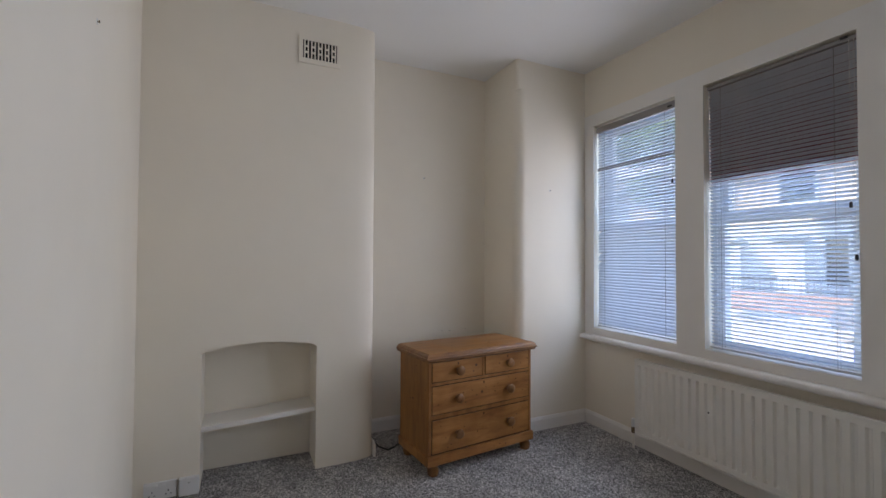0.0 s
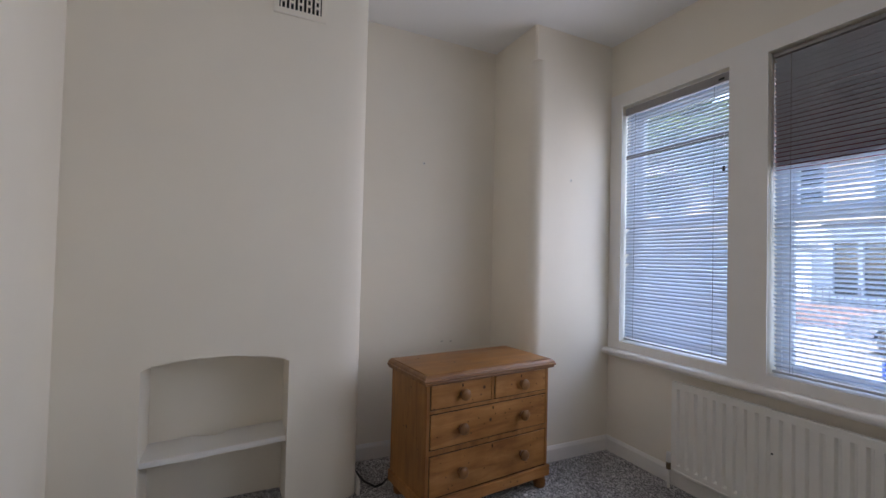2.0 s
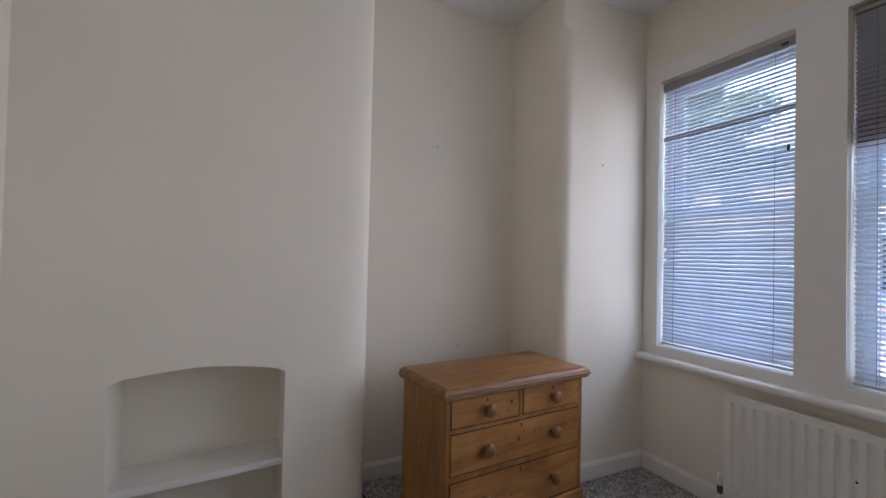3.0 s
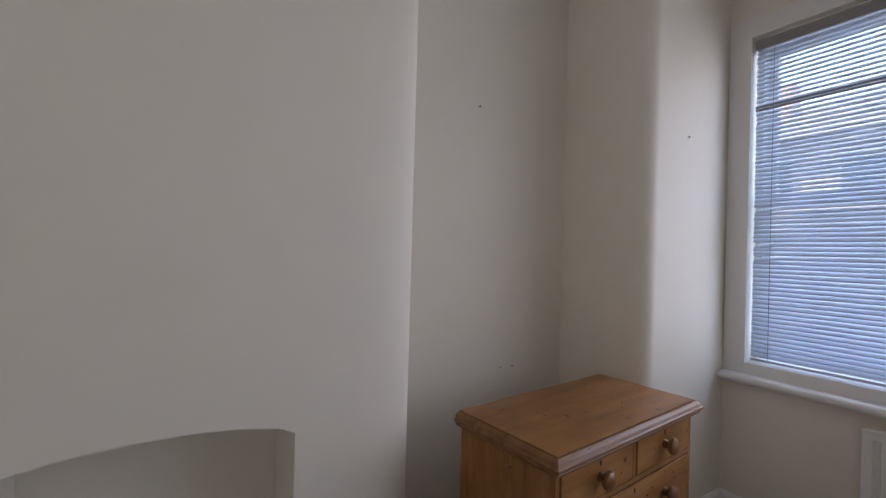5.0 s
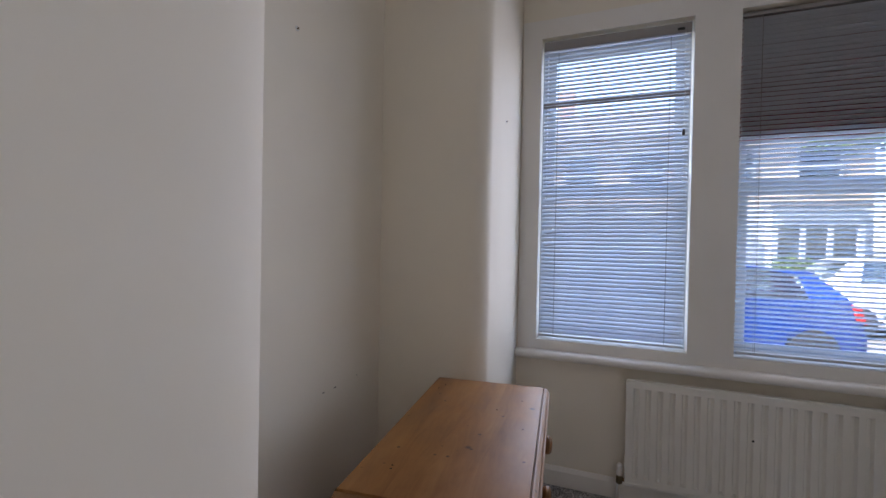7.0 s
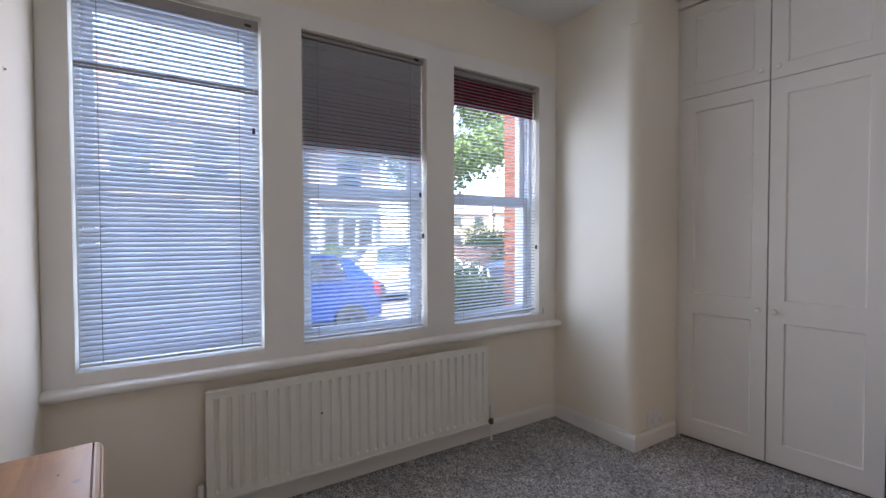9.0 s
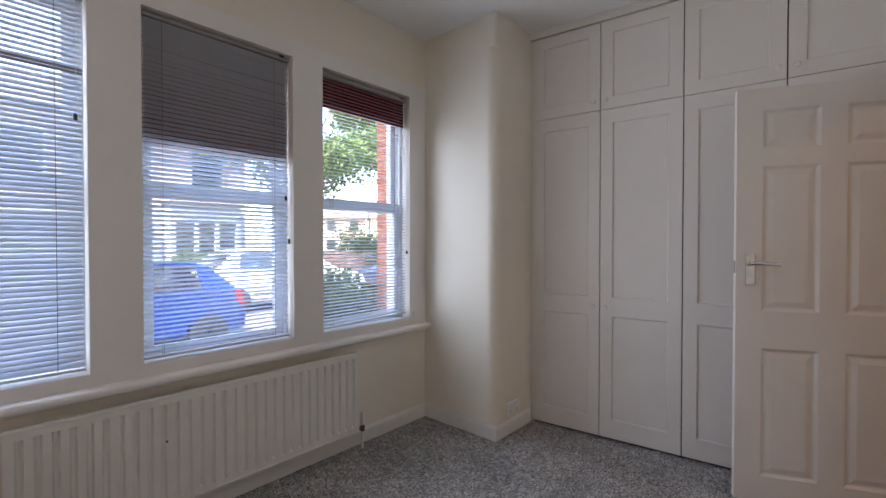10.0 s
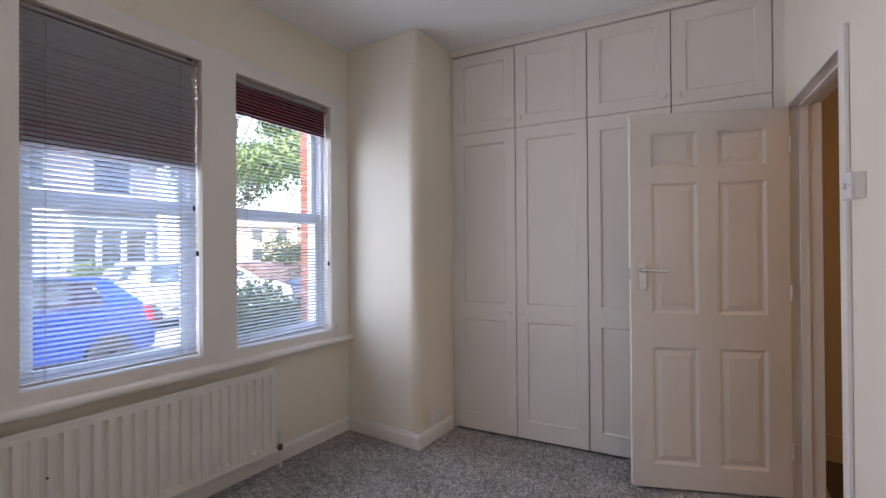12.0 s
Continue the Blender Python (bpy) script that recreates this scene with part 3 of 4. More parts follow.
# ---- chest of drawers ----
chest = thing("chest_of_drawers", pose(0.352, -1.460, 0, 0, 0, 96.2), "low waxed pine chest with four drawers and bun feet", "chest of drawers")
# local x runs along the front, local y towards the back
CW, CD = 0.776, 0.376
part("carcass", boxes(((0, 0.004, 0.10), (CW, CD, 0.655)), bevel=0.002), PINE_SIDE, chest)
# added near-black sheet: paints the shade in the shallow gaps round the drawers
part("gap_shade_sheet", boxes(((0.01, 0.0022, 0.119), (CW - 0.01, 0.0039, 0.654))), DARK, chest)
front = bmesh.new()
for z0, z1 in ((0.515, 0.531), (0.322, 0.345)):
    add_box(front, (0.018, -0.002, z0), (CW - 0.018, 0.0035, z1), 0.0015)
for xa, xb in ((0, 0.018), (CW - 0.018, CW)):
    add_box(front, (xa, -0.002, 0.118), (xb, 0.0035, 0.655), 0.0015)
add_box(front, (CW / 2 - 0.009, -0.002, 0.531), (CW / 2 + 0.009, 0.0035, 0.655), 0.0015)
part("front_frame", front, PINE_SIDE, chest)
part("plinth", boxes(((-0.012, -0.014, 0.062), (CW + 0.012, CD, 0.118)), bevel=0.005), PINE, chest)
part("tabletop", add_box(bmesh.new(), (-0.006, -0.010, 0.680), (CW + 0.006, CD + 0.002, 0.704), 0.0015, 2), PINE_TOP, chest, "scuffed pine top board", True)


def reeded_moulding(profile):
    """Rings of (overhang, height) round the front and sides, closed along the back."""
    b = bmesh.new()
    rings = [[b.verts.new(v) for v in ((-o, CD + 0.004, z), (-o, -o - 0.004, z), (CW + o, -o - 0.004, z), (CW + o, CD + 0.004, z))] for o, z in profile]
    for lo, hi in zip(rings, rings[1:]):
        for k in range(4):
            b.faces.new((lo[k], lo[(k + 1) % 4], hi[(k + 1) % 4], hi[k]))
    b.faces.new(rings[0][::-1])
    b.faces.new(rings[-1])
    return b


part("moulding", reeded_moulding(((0.004, 0.6545), (0.013, 0.6548), (0.020, 0.658), (0.022, 0.664), (0.020, 0.668), (0.019, 0.6695), (0.026, 0.6705), (0.029, 0.675), (0.028, 0.680),
                                  (0.024, 0.6825), (0.023, 0.684), (0.025, 0.6855), (0.022, 0.692), (0.014, 0.699), (0.010, 0.7005), (0.0085, 0.699), (0.0080, 0.690))),
     PINE_EDGE, chest, "reeded pine edge moulding")
for x, y in ((0.10, 0.30), (0.115, 0.302), (0.62, 0.05), (0.70, 0.33), (0.66, 0.345), (0.40, 0.03), (0.52, 0.12)):
    part("nail_hole", add_lathe(bmesh.new(), ((0.0030, 0.7036), (0.0024, 0.7046)), Matrix.Translation((x, y, 0)), 7), DARK, chest)
KNOB = ((0.015, 0.0), (0.016, 0.003), (0.011, 0.009), (0.012, 0.015), (0.024, 0.021), (0.0285, 0.029), (0.027, 0.037), (0.019, 0.043), (0.007, 0.045))
for x0, x1, z0, z1, knobs, key in ((0.021, CW / 2 - 0.012, 0.534, 0.650, (0.5,), 0.5), (CW / 2 + 0.012, CW - 0.021, 0.534, 0.650, (0.5,), 0.5),
                                   (0.021, CW - 0.021, 0.348, 0.512, (0.235, 0.765), 0.5), (0.021, CW - 0.021, 0.125, 0.319, (0.235, 0.765), 0.5)):
    dr = part("drawer", boxes(((x0 + 0.002, -0.004, z0 + 0.002), (x1 - 0.002, 0.0018, z1 - 0.002)), bevel=0.002), PINE, chest)
    for u in knobs:
        part("knob", add_lathe(bmesh.new(), KNOB, Matrix.Translation((x0 + u * (x1 - x0), -0.003, (z0 + z1) / 2)) @ pose(0, 0, 0, 90), 20), PINE_DARK, dr, "turned dark pine knob", True)
    x = x0 + key * (x1 - x0)
    part("keyhole", boxes(((x - 0.004, -0.0052, z1 - 0.026), (x + 0.004, -0.0042, z1 - 0.012)), bevel=0.0004), DARK, dr)
for x, z in ((0.06, 0.405), (0.235, 0.448), (0.30, 0.455), (0.335, 0.42), (0.405, 0.46), (0.47, 0.452), (0.50, 0.468), (0.475, 0.425), (0.655, 0.455), (0.645, 0.478), (0.70, 0.40),
             (0.685, 0.575), (0.26, 0.552), (0.08, 0.28), (0.57, 0.235), (0.70, 0.28), (0.15, 0.16), (0.62, 0.165), (0.34, 0.20)):
    part("nail_hole", add_lathe(bmesh.new(), ((0.0034, 0.0), (0.0026, 0.0012)), Matrix.Translation((x, -0.0038, z)) @ pose(0, 0, 0, 90), 7), DARK, chest)
FOOT = ((0.020, 0.0), (0.030, 0.006), (0.034, 0.025), (0.034, 0.040), (0.028, 0.054), (0.030, 0.062))
for x in (0.038, CW - 0.038):
    for y in (0.014, CD - 0.045):
        part("foot", add_lathe(bmesh.new(), FOOT, Matrix.Translation((x, y, 0)), 20), PINE_DARK, chest, "", True)

# ---- radiator ----
RX0, RX1, RZ0, RZ1, RY = 0.574, 2.092, 0.116, 0.594, -0.076
rad = thing("radiator", pose(RX0, RY, RZ0), "cream enamelled ribbed panel radiator under the windows", "radiator")
RW, RH = RX1 - RX0, RZ1 - RZ0
xs, deep = [0.0, 0.018], [0, 0]
nrib = 30
pitch = (RW - 0.036) / nrib
for k in range(nrib):
    a = 0.018 + k * pitch
    xs += [a + pitch * f for f in (0.25, 0.40, 0.60, 0.75, 1.0)]
    deep += [0, 1, 1, 0, 0]
xs.append(RW)
deep.append(0)
zs = (0.0, 0.030, 0.040, RH - 0.037, RH - 0.031, RH)
amount = (0, 0, 1, 1, 0, 0)
verts = [(x, (0.015 * d * a), z) for z, a in zip(zs, amount) for x, d in zip(xs, deep)]
n = len(xs)
faces = [(r * n + c, r * n + c + 1, (r + 1) * n + c + 1, (r + 1) * n + c) for r in range(len(zs) - 1) for c in range(n - 1)]
bm = bmesh.new()
bv = [bm.verts.new(v) for v in verts]
for f in faces:
    bm.faces.new([bv[i] for i in f])
edge = [bv[i] for i in range(n)] + [bv[r * n + n - 1] for r in range(1, len(zs))] + [bv[(len(zs) - 1) * n + c] for c in range(n - 2, -1, -1)] + [bv[r * n] for r in range(len(zs) - 2, 0, -1)]
rim = [bm.verts.new((v.co.x, 0.026, v.co.z)) for v in edge]
for k in range(len(edge)):
    j = (k + 1) % len(edge)
    bm.faces.new((edge[k], edge[j], rim[j], rim[k]))
bm.faces.new(rim)
part("panel", bm, RADW, rad, "", True)
part("top_seam", boxes(((0.004, -0.003, RH - 0.008), (RW - 0.004, 0.026, RH + 0.004)), bevel=0.003), RADW, rad)
part("bottom_seam", boxes(((0.004, -0.002, -0.006), (RW - 0.004, 0.024, 0.006)), bevel=0.003), RADW, rad)
for x in (0.16, RW - 0.16):
    part("bracket", boxes(((x, 0.026, 0.02), (x + 0.03, 0.0775, RH - 0.04))), RADW, rad)
part("chipped_spot", add_lathe(bmesh.new(), ((0.005, 0), (0.004, 0.0006)), Matrix.Translation((1.074 - RX0 - 0.002, 0.0, 0.402 - RZ0)) @ pose(0, 0, 0, 90), 9), DARK, rad, "dark chip in the enamel")
for x, s in ((-0.022, -1), (RW + 0.034, 1)):
    valve = part("valve", add_lathe(bmesh.new(), ((0.010, -0.022), (0.014, -0.018), (0.014, 0.012), (0.009, 0.018)), Matrix.Translation((x, 0.012, 0.008)), 14), BRASS, rad, "dull brass radiator valve", True)
    part("pipe", add_tube(bmesh.new(), [(x, 0.012, -0.0135), (x, 0.012, -RZ0)], 0.0075, 12), RADW, valve, "", True)
    part("union", add_tube(bmesh.new(), [(x - s * 0.010, 0.012, 0.008), (x - s * 0.040, 0.012, 0.008)], 0.009, 12), BRASS, valve, "", True)
    part("valve_cap", add_lathe(bmesh.new(), ((0.012, 0.0), (0.0135, 0.004), (0.0125, 0.05 if s < 0 else 0.075), (0.008, 0.055 if s < 0 else 0.08)), Matrix.Translation((x, 0.012, 0.026)), 14), PLASTIC, valve, "white plastic valve cap", True)

# ---- fitted wardrobes ----
SPLITS = (0.0, 0.453, 0.920, 1.389, 1.868)
SHAKER = ((0.0045, 0.008), (0.006, 0.0095))
WKNOB = ((0.008, 0.0), (0.009, 0.003), (0.006, 0.008), (0.0075, 0.013), (0.0145, 0.018), (0.016, 0.023), (0.013, 0.028), (0.005, 0.030))


def wardrobe_unit(u0, u1, u2, z0, z1, low):
    name, lab = ("wardrobe", "tall white fitted wardrobe with two closed panelled doors") if low else ("wall_cupboard", "white overhead cupboard with two closed doors")
    ob = thing(name, WARD @ Matrix.Translation((u0, 0, z0)), lab, "wardrobe" if low else "cupboard", "fitted wardrobes" if low else "overhead cupboards")
    w, h = u2 - u0, z1 - z0
    # carcass coloured dark so the door gaps carry their shade in the paint
    part("carcass", boxes(((0.001, 0.023, 0), (w - 0.001, 0.55, h))), GAPSHADE, ob)
    for a, b, side in ((u0, u1, 1), (u1, u2, -1)):
        dw, dh = b - a - 0.006, h - 0.005 - (0.012 if low else 0)
        zoff = 0.016 if low else 0.001
        st = 0.072
        panels = ([(st, 0.115, dw - st, 0.775), (st, 0.895, dw - st, dh - 0.085)] if low else [(st, 0.075, dw - st, dh - 0.075)])
        d = part("door", panelled(dw, dh, 0.02, panels, SHAKER), WARDW, ob)
        d.location = (a - u0 + 0.003, 0, zoff)
        kx = dw - 0.035 if side > 0 else 0.035
        kz = 0.835 if low else 0.055
        part("knob", add_lathe(bmesh.new(), WKNOB, Matrix.Translation((kx, 0, kz)) @ pose(0, 0, 0, 90), 18), WARDW, d, "round white wooden knob", True)
    return ob


for i in (0, 2):
    wardrobe_unit(SPLITS[i], SPLITS[i + 1], SPLITS[i + 2], 0.0, 2.104, True)
    wardrobe_unit(SPLITS[i], SPLITS[i + 1], SPLITS[i + 2], 2.106, 2.664, False)
bm = boxes(((-0.055, -0.010, 2.668), (1.90, 0.03, CEILING - 0.001)), ((-0.055, -0.016, CEILING - 0.016), (1.90, -0.010, CEILING - 0.001)), bevel=0.0015)
bm.transform(WARD)
setting("trim_wardrobe_fascia", bm, WARDW, "white painted fascia strip over the cupboards", "trim")
bm = boxes(((-0.034, 0.012, 0), (-0.002, 0.05, 2.667)), ((1.870, 0.004, 0), (1.94, 0.05, 2.667)))
bm.transform(WARD)
setting("trim_wardrobe_filler", bm, WARDW, "narrow white filler strip beside the wardrobe", "trim")

# ---- room door, standing open ----
DW, DH = 0.762, 1.981
door = new("door_1")
door.matrix_world = pose(3.001, -1.855, 0.012, 0, 0, math.degrees(math.atan2(-0.70, 0.302)))
tagged(door, "white six-panel door standing open before the wardrobes", "door", "", "structure")
# local x runs from the free edge to the hinges, y into the leaf
cols = ((0.107, 0.333), (0.432, 0.658))
rows = ((0.125, 0.742), (0.92, 1.612), (1.692, 1.878))
leaf = part("leaf", panelled(DW, DH, 0.035, [(a, c, b, d) for a, b in cols for c, d in rows],
                             ((0.006, 0.004), (0.014, 0.009), (0.022, 0.009), (0.046, 0.002))), DOORW, door)
handle = part("door_handle", boxes(((0.038, -0.008, 1.045), (0.078, -0.0005, 1.198)), bevel=0.003), CHROME, door, "brushed chrome lever handle on plate")
part("lever", add_tube(bmesh.new(), [(0.058, -0.004, 1.150), (0.058, -0.045, 1.150), (0.066, -0.052, 1.150), (0.10, -0.053, 1.149), (0.165, -0.050, 1.146)], 0.0085, 12), CHROME, handle, "", True)
part("rose", add_lathe(bmesh.new(), ((0.017, 0), (0.017, 0.004), (0.012, 0.007)), Matrix.Translation((0.058, -0.008, 1.150)) @ pose(0, 0, 0, 90), 18), CHROME, handle, "", True)
part("latch_plate", boxes(((-0.0012, 0.006, 1.10), (-0.0002, 0.029, 1.16))), CHROME, door)
for z in (0.20, 1.0, 1.75):
    part("hinge", add_tube(bmesh.new(), [(DW + 0.004, -0.003, z), (DW + 0.004, -0.003, z + 0.075)], 0.005, 10), DOORW, door, "", True)

# ---- small fittings ----
tagged(part("window_catch", boxes(((2.612, -0.020, 0.735), (2.624, -0.006, 0.775)), bevel=0.002), PLASTIC), "small white plastic catch on the window board", "window catch")
vent = thing("wall_vent", pose(FACE, -2.028, 2.50, 0, 0, 90), "white plaster air vent with vertical slots", "vent")
# near-black sheet: the darkness inside the slots is painted, the vent is shallow
part("slot_shade", boxes(((-0.1, -0.004, -0.055), (0.1, -0.001, 0.055))), DARK, vent)
part("frame", boxes(((-0.123, -0.012, -0.085), (0.123, -0.001, -0.055)), ((-0.123, -0.012, 0.055), (0.123, -0.001, 0.085)),
                    ((-0.123, -0.012, -0.055), (-0.1, -0.001, 0.055)), ((0.1, -0.012, -0.055), (0.123, -0.001, 0.055)), bevel=0.002), WALL, vent)
for k in range(10):
    x = -0.09 + k * 0.02
    part("slat", boxes(((x - 0.0038, -0.010, -0.056), (x + 0.0038, -0.0045, 0.056)), bevel=0.001), WALL, vent)
for k in range(5):
    x = -0.08 + k * 0.04
    for z in (-0.018, 0.018):
        part("bar", boxes(((x - 0.0065, -0.009, z - 0.006), (x + 0.0065, -0.0045, z + 0.006)), bevel=0.001), WALL, vent)


def socket(m, label):
    ob = thing("double_socket", m, label, "power socket", "sockets")
    part("plate", boxes(((-0.073, -0.012, -0.043), (0.073, 0, 0.043)), bevel=0.003), PLASTIC, ob)
    for s in (-1, 1):
        part("switch", boxes(((s * 0.036 - 0.006 - s * 0.018, -0.0155, 0.012), (s * 0.036 + 0.006 - s * 0.018, -0.0118, 0.032)), bevel=0.001), PLASTIC, ob)
        for x, z, w, h in ((0, -0.004, 0.004, 0.009), (-0.011, -0.022, 0.007, 0.004), (0.011, -0.022, 0.007, 0.004)):
            part("pin_hole", boxes(((s * 0.036 + x - w / 2, -0.0126, z - h / 2), (s * 0.036 + x + w / 2, -0.0119, z + h / 2))), BLACK, ob)
    return ob


socket(pose(2.938, -0.6225, 0.160), "white plastic double power socket on the pier")
socket(pose(FACE + 0.0005, -2.806, 0.050, 0, 0, 90), "white double power socket low on the chimney breast")
jb = thing("cable_box", pose(FACE + 0.0005, -2.676, 0.048, 0, 0, 90), "small white surface-mounted cable box", "junction box")
part("box", boxes(((-0.046, -0.028, -0.044), (0.046, 0, 0.046)), bevel=0.004), PLASTIC, jb)
part("screw", add_lathe(bmesh.new(), ((0.003, 0), (0.003, 0.001)), Matrix.Translation((0.0, -0.0282, 0.022)) @ pose(0, 0, 0, 90), 8), BRASS, jb)

sw = thing("light_switch", BACK @ pose(2.462, 0.0005, 1.476, 0, 0, 180), "white plastic light switch on raised box", "light switch")
part("box", boxes(((-0.043, -0.030, -0.043), (0.043, 0, 0.043)), bevel=0.003), PLASTIC, sw)
part("plate", boxes(((-0.0435, -0.038, -0.0435), (0.0435, -0.0302, 0.0435)), bevel=0.002), PLASTIC, sw)
part("rocker", boxes(((-0.006, -0.046, -0.011), (0.006, -0.0382, 0.011)), bevel=0.002), PLASTIC, sw)
for x in (-0.03, 0.03):
    part("screw", add_lathe(bmesh.new(), ((0.003, 0), (0.003, 0.0008)), Matrix.Translation((x, -0.0382, 0)) @ pose(0, 0, 0, 90), 8), BRASS, sw)

# the shelf leans a little; its back edge is broken out at one place
shelf = bmesh.new()
plan = ((-0.062, ARCH0 + 0.001), (-0.062, ARCH1 - 0.001), (-0.2815, ARCH1 - 0.001), (-0.2815, -2.272), (-0.262, -2.300), (-0.238, -2.345), (-0.250, -2.385), (-0.270, -2.425), (-0.2815, -2.45), (-0.2815, ARCH0 + 0.001))
add_prism(shelf, [(x, y, 0.299 + 0.032 * (y - ARCH0) / (ARCH1 - ARCH0)) for x, y in plan], (0, 0, 0.026))
tagged(part("shelf", shelf, GLOSS), "white painted recess shelf with a broken back edge", "shelf")

tagged(part("wall_cable", add_tube(bmesh.new(), [(2.740, -0.004, 0.62), (2.740, -0.005, 0.30), (2.739, -0.008, 0.13), (2.736, -0.03, 0.104), (2.729, -0.12, 0.101), (2.729, -0.25, 0.101),
                                               (2.731, -0.33, 0.100), (2.731, -0.42, 0.100), (2.731, -0.52, 0.100), (2.738, -0.592, 0.102)], 0.0046, 8), PLASTIC, None, "", True),
       "thin white cable clipped along the skirting", "cable")
tagged(part("black_cable", add_tube(bmesh.new(), [(-0.30, -1.62, 0.006), (-0.15, -1.60, 0.006), (-0.05, -1.57, 0.02), (-0.02, -1.54, 0.045), (-0.08, -1.50, 0.03), (-0.14, -1.46, 0.006), (-0.2, -1.2, 0.006)], 0.006, 8), BLACK, None, "", True),
       "black cable looped on carpet behind the chest", "cable")
for m in (pose(0.042, -0.345, 1.768, 0, 90, 0), pose(-0.42, -1.18, 1.868, 0, 90, 0), BACK @ pose(1.305, 0, 1.846, -90)):
    nail = thing("wall_nail", m, "small dark nail stub in painted wall", "nail", "wall nails")
    part("stub", add_lathe(bmesh.new(), ((0.002, -0.004), (0.0022, 0.004), (0.0036, 0.0045), (0.0036, 0.006)), Matrix.Identity(4), 8), BRASS, nail)
    part("filler_ring", add_lathe(bmesh.new(), ((0.009, 0.0), (0.007, 0.0012)), Matrix.Identity(4), 10), FILLER, nail)

for y, z, w in ((-1.021, 0.691, 0.010), (-0.954, 0.690, 0.014), (-0.812, 0.696, 0.006)):
    tagged(part("wall_scuff", boxes(((-0.4203, y - w / 2, z - 0.0015), (-0.4192, y + w / 2, z + 0.0015)), bevel=0.0004), DARK), "thin dark scuff mark on alcove wall", "scuff mark", "wall scuffs")

# ---- outside ----
ROAD = -0.47
# out-of-view blocks, added to keep off sun and sky and shade the garden
setting("unseen_upper_block", boxes(((-3.5, 0.02, 2.92), (6.5, 0.3, 6.6)), ((-3.5, -5.4, 6.4), (6.5, 0.02, 6.6))), FARBRICK, "unseen upper block added to shade the front garden", "house wall")
setting("unseen_side_block", boxes(((-3.5, 0.05, -0.5), (-0.76, 0.3, 2.92)), ((4.21, 0.05, -0.5), (6.5, 0.3, 2.92))), FARBRICK, "unseen brick block added to close off the sides", "house wall")
setting("ground", boxes(((-400, -400, ROAD - 0.4), (400, 500, ROAD - 0.02))), EARTH, "open ground around the houses", "ground")
setting("road", boxes(((-200, 4.7, ROAD - 0.3), (200, 11.0, ROAD))), ASPHALT, "worn grey asphalt street", "road")
setting("pavement_near", boxes(((-60, 3.0, ROAD - 0.3), (60, 4.7, ROAD + 0.1)), bevel=0.01), PAVING, "pale paved footway with kerb", "pavement")
setting("pavement_far", boxes(((-60, 11.0, ROAD - 0.3), (60, 12.8, ROAD + 0.1)), bevel=0.01), PAVING, "pale paved footway with kerb", "pavement")
setting("front_garden", boxes(((-12, 0.3, ROAD - 0.3), (12, 2.8, ROAD + 0.14))), EARTH, "bare earth front garden", "garden")
setting("far_gardens", boxes(((-60, 12.95, ROAD - 0.3), (60, 15.0, ROAD + 0.14))), PAVING, "paved front yards", "garden")


def leaf_cloud(centres, count, size, seed):
    """Many small folded leaves scattered through ellipsoids (centre, radii)."""
    rng = random.Random(seed)
    vs, fs = [], []
    for _ in range(count):
        (cx, cy, cz), (rx, ry, rz) = centres[rng.randrange(len(centres))]
        d = Vector((rng.gauss(0, 1), rng.gauss(0, 1), rng.gauss(0, 1))).normalized() * (0.45 + 0.55 * rng.random() ** 0.5) * rng.uniform(0.75, 1.1)
        p = Vector((cx + d.x * rx, cy + d.y * ry, cz + d.z * rz))
        q = Euler((rng.uniform(0, 6.3), rng.uniform(-0.9, 0.9), rng.uniform(0, 6.3))).to_matrix()
        s = size * rng.uniform(0.6, 1.3)
        k = len(vs)
        for o in ((0, 0, 0), (0.35, 0.5, 0.10), (0, 1, 0.02), (-0.35, 0.5, 0.10)):
            vs.append(tuple(p + q @ (Vector(o) * s)))
        fs += [(k, k + 1, k + 2), (k, k + 2, k + 3)]
    me = bpy.data.meshes.new("crown")
    me.from_pydata(vs, [], fs)
    return me


def tree(x, y, height, spread, seed, label):
    rng = random.Random(seed)
    ob = thing("tree", pose(x, y, ROAD), label, "tree", "street trees")
    b = bmesh.new()
    rings = [(0.17, 0), (0.13, height * 0.25), (0.10, height * 0.5), (0.04, height * 0.85)]
    add_lathe(b, rings, Matrix.Identity(4), 10)
    clumps = []
    for k in range(20):
        a, h = rng.uniform(0, 6.28), height * rng.uniform(0.47, 0.98)
        r = spread * rng.uniform(0.25, 0.85) * (1.15 - abs(h / height - 0.72))
        tip = (r * math.cos(a), r * math.sin(a), h + 0.2)
        add_tube(b, [(0, 0, h * 0.62), (tip[0] * 0.5, tip[1] * 0.5, h * 0.9), tip], 0.025, 5)
        s = spread * rng.uniform(0.20, 0.36)
        clumps.append((tip, (s, s, s * 0.7)))
    part("trunk", b, BARK, ob)
    me = leaf_cloud(clumps, 24000, 0.16, seed)
    me.materials.append(LEAF)
    crown = new("crown", me)
    crown.parent = ob
    return ob


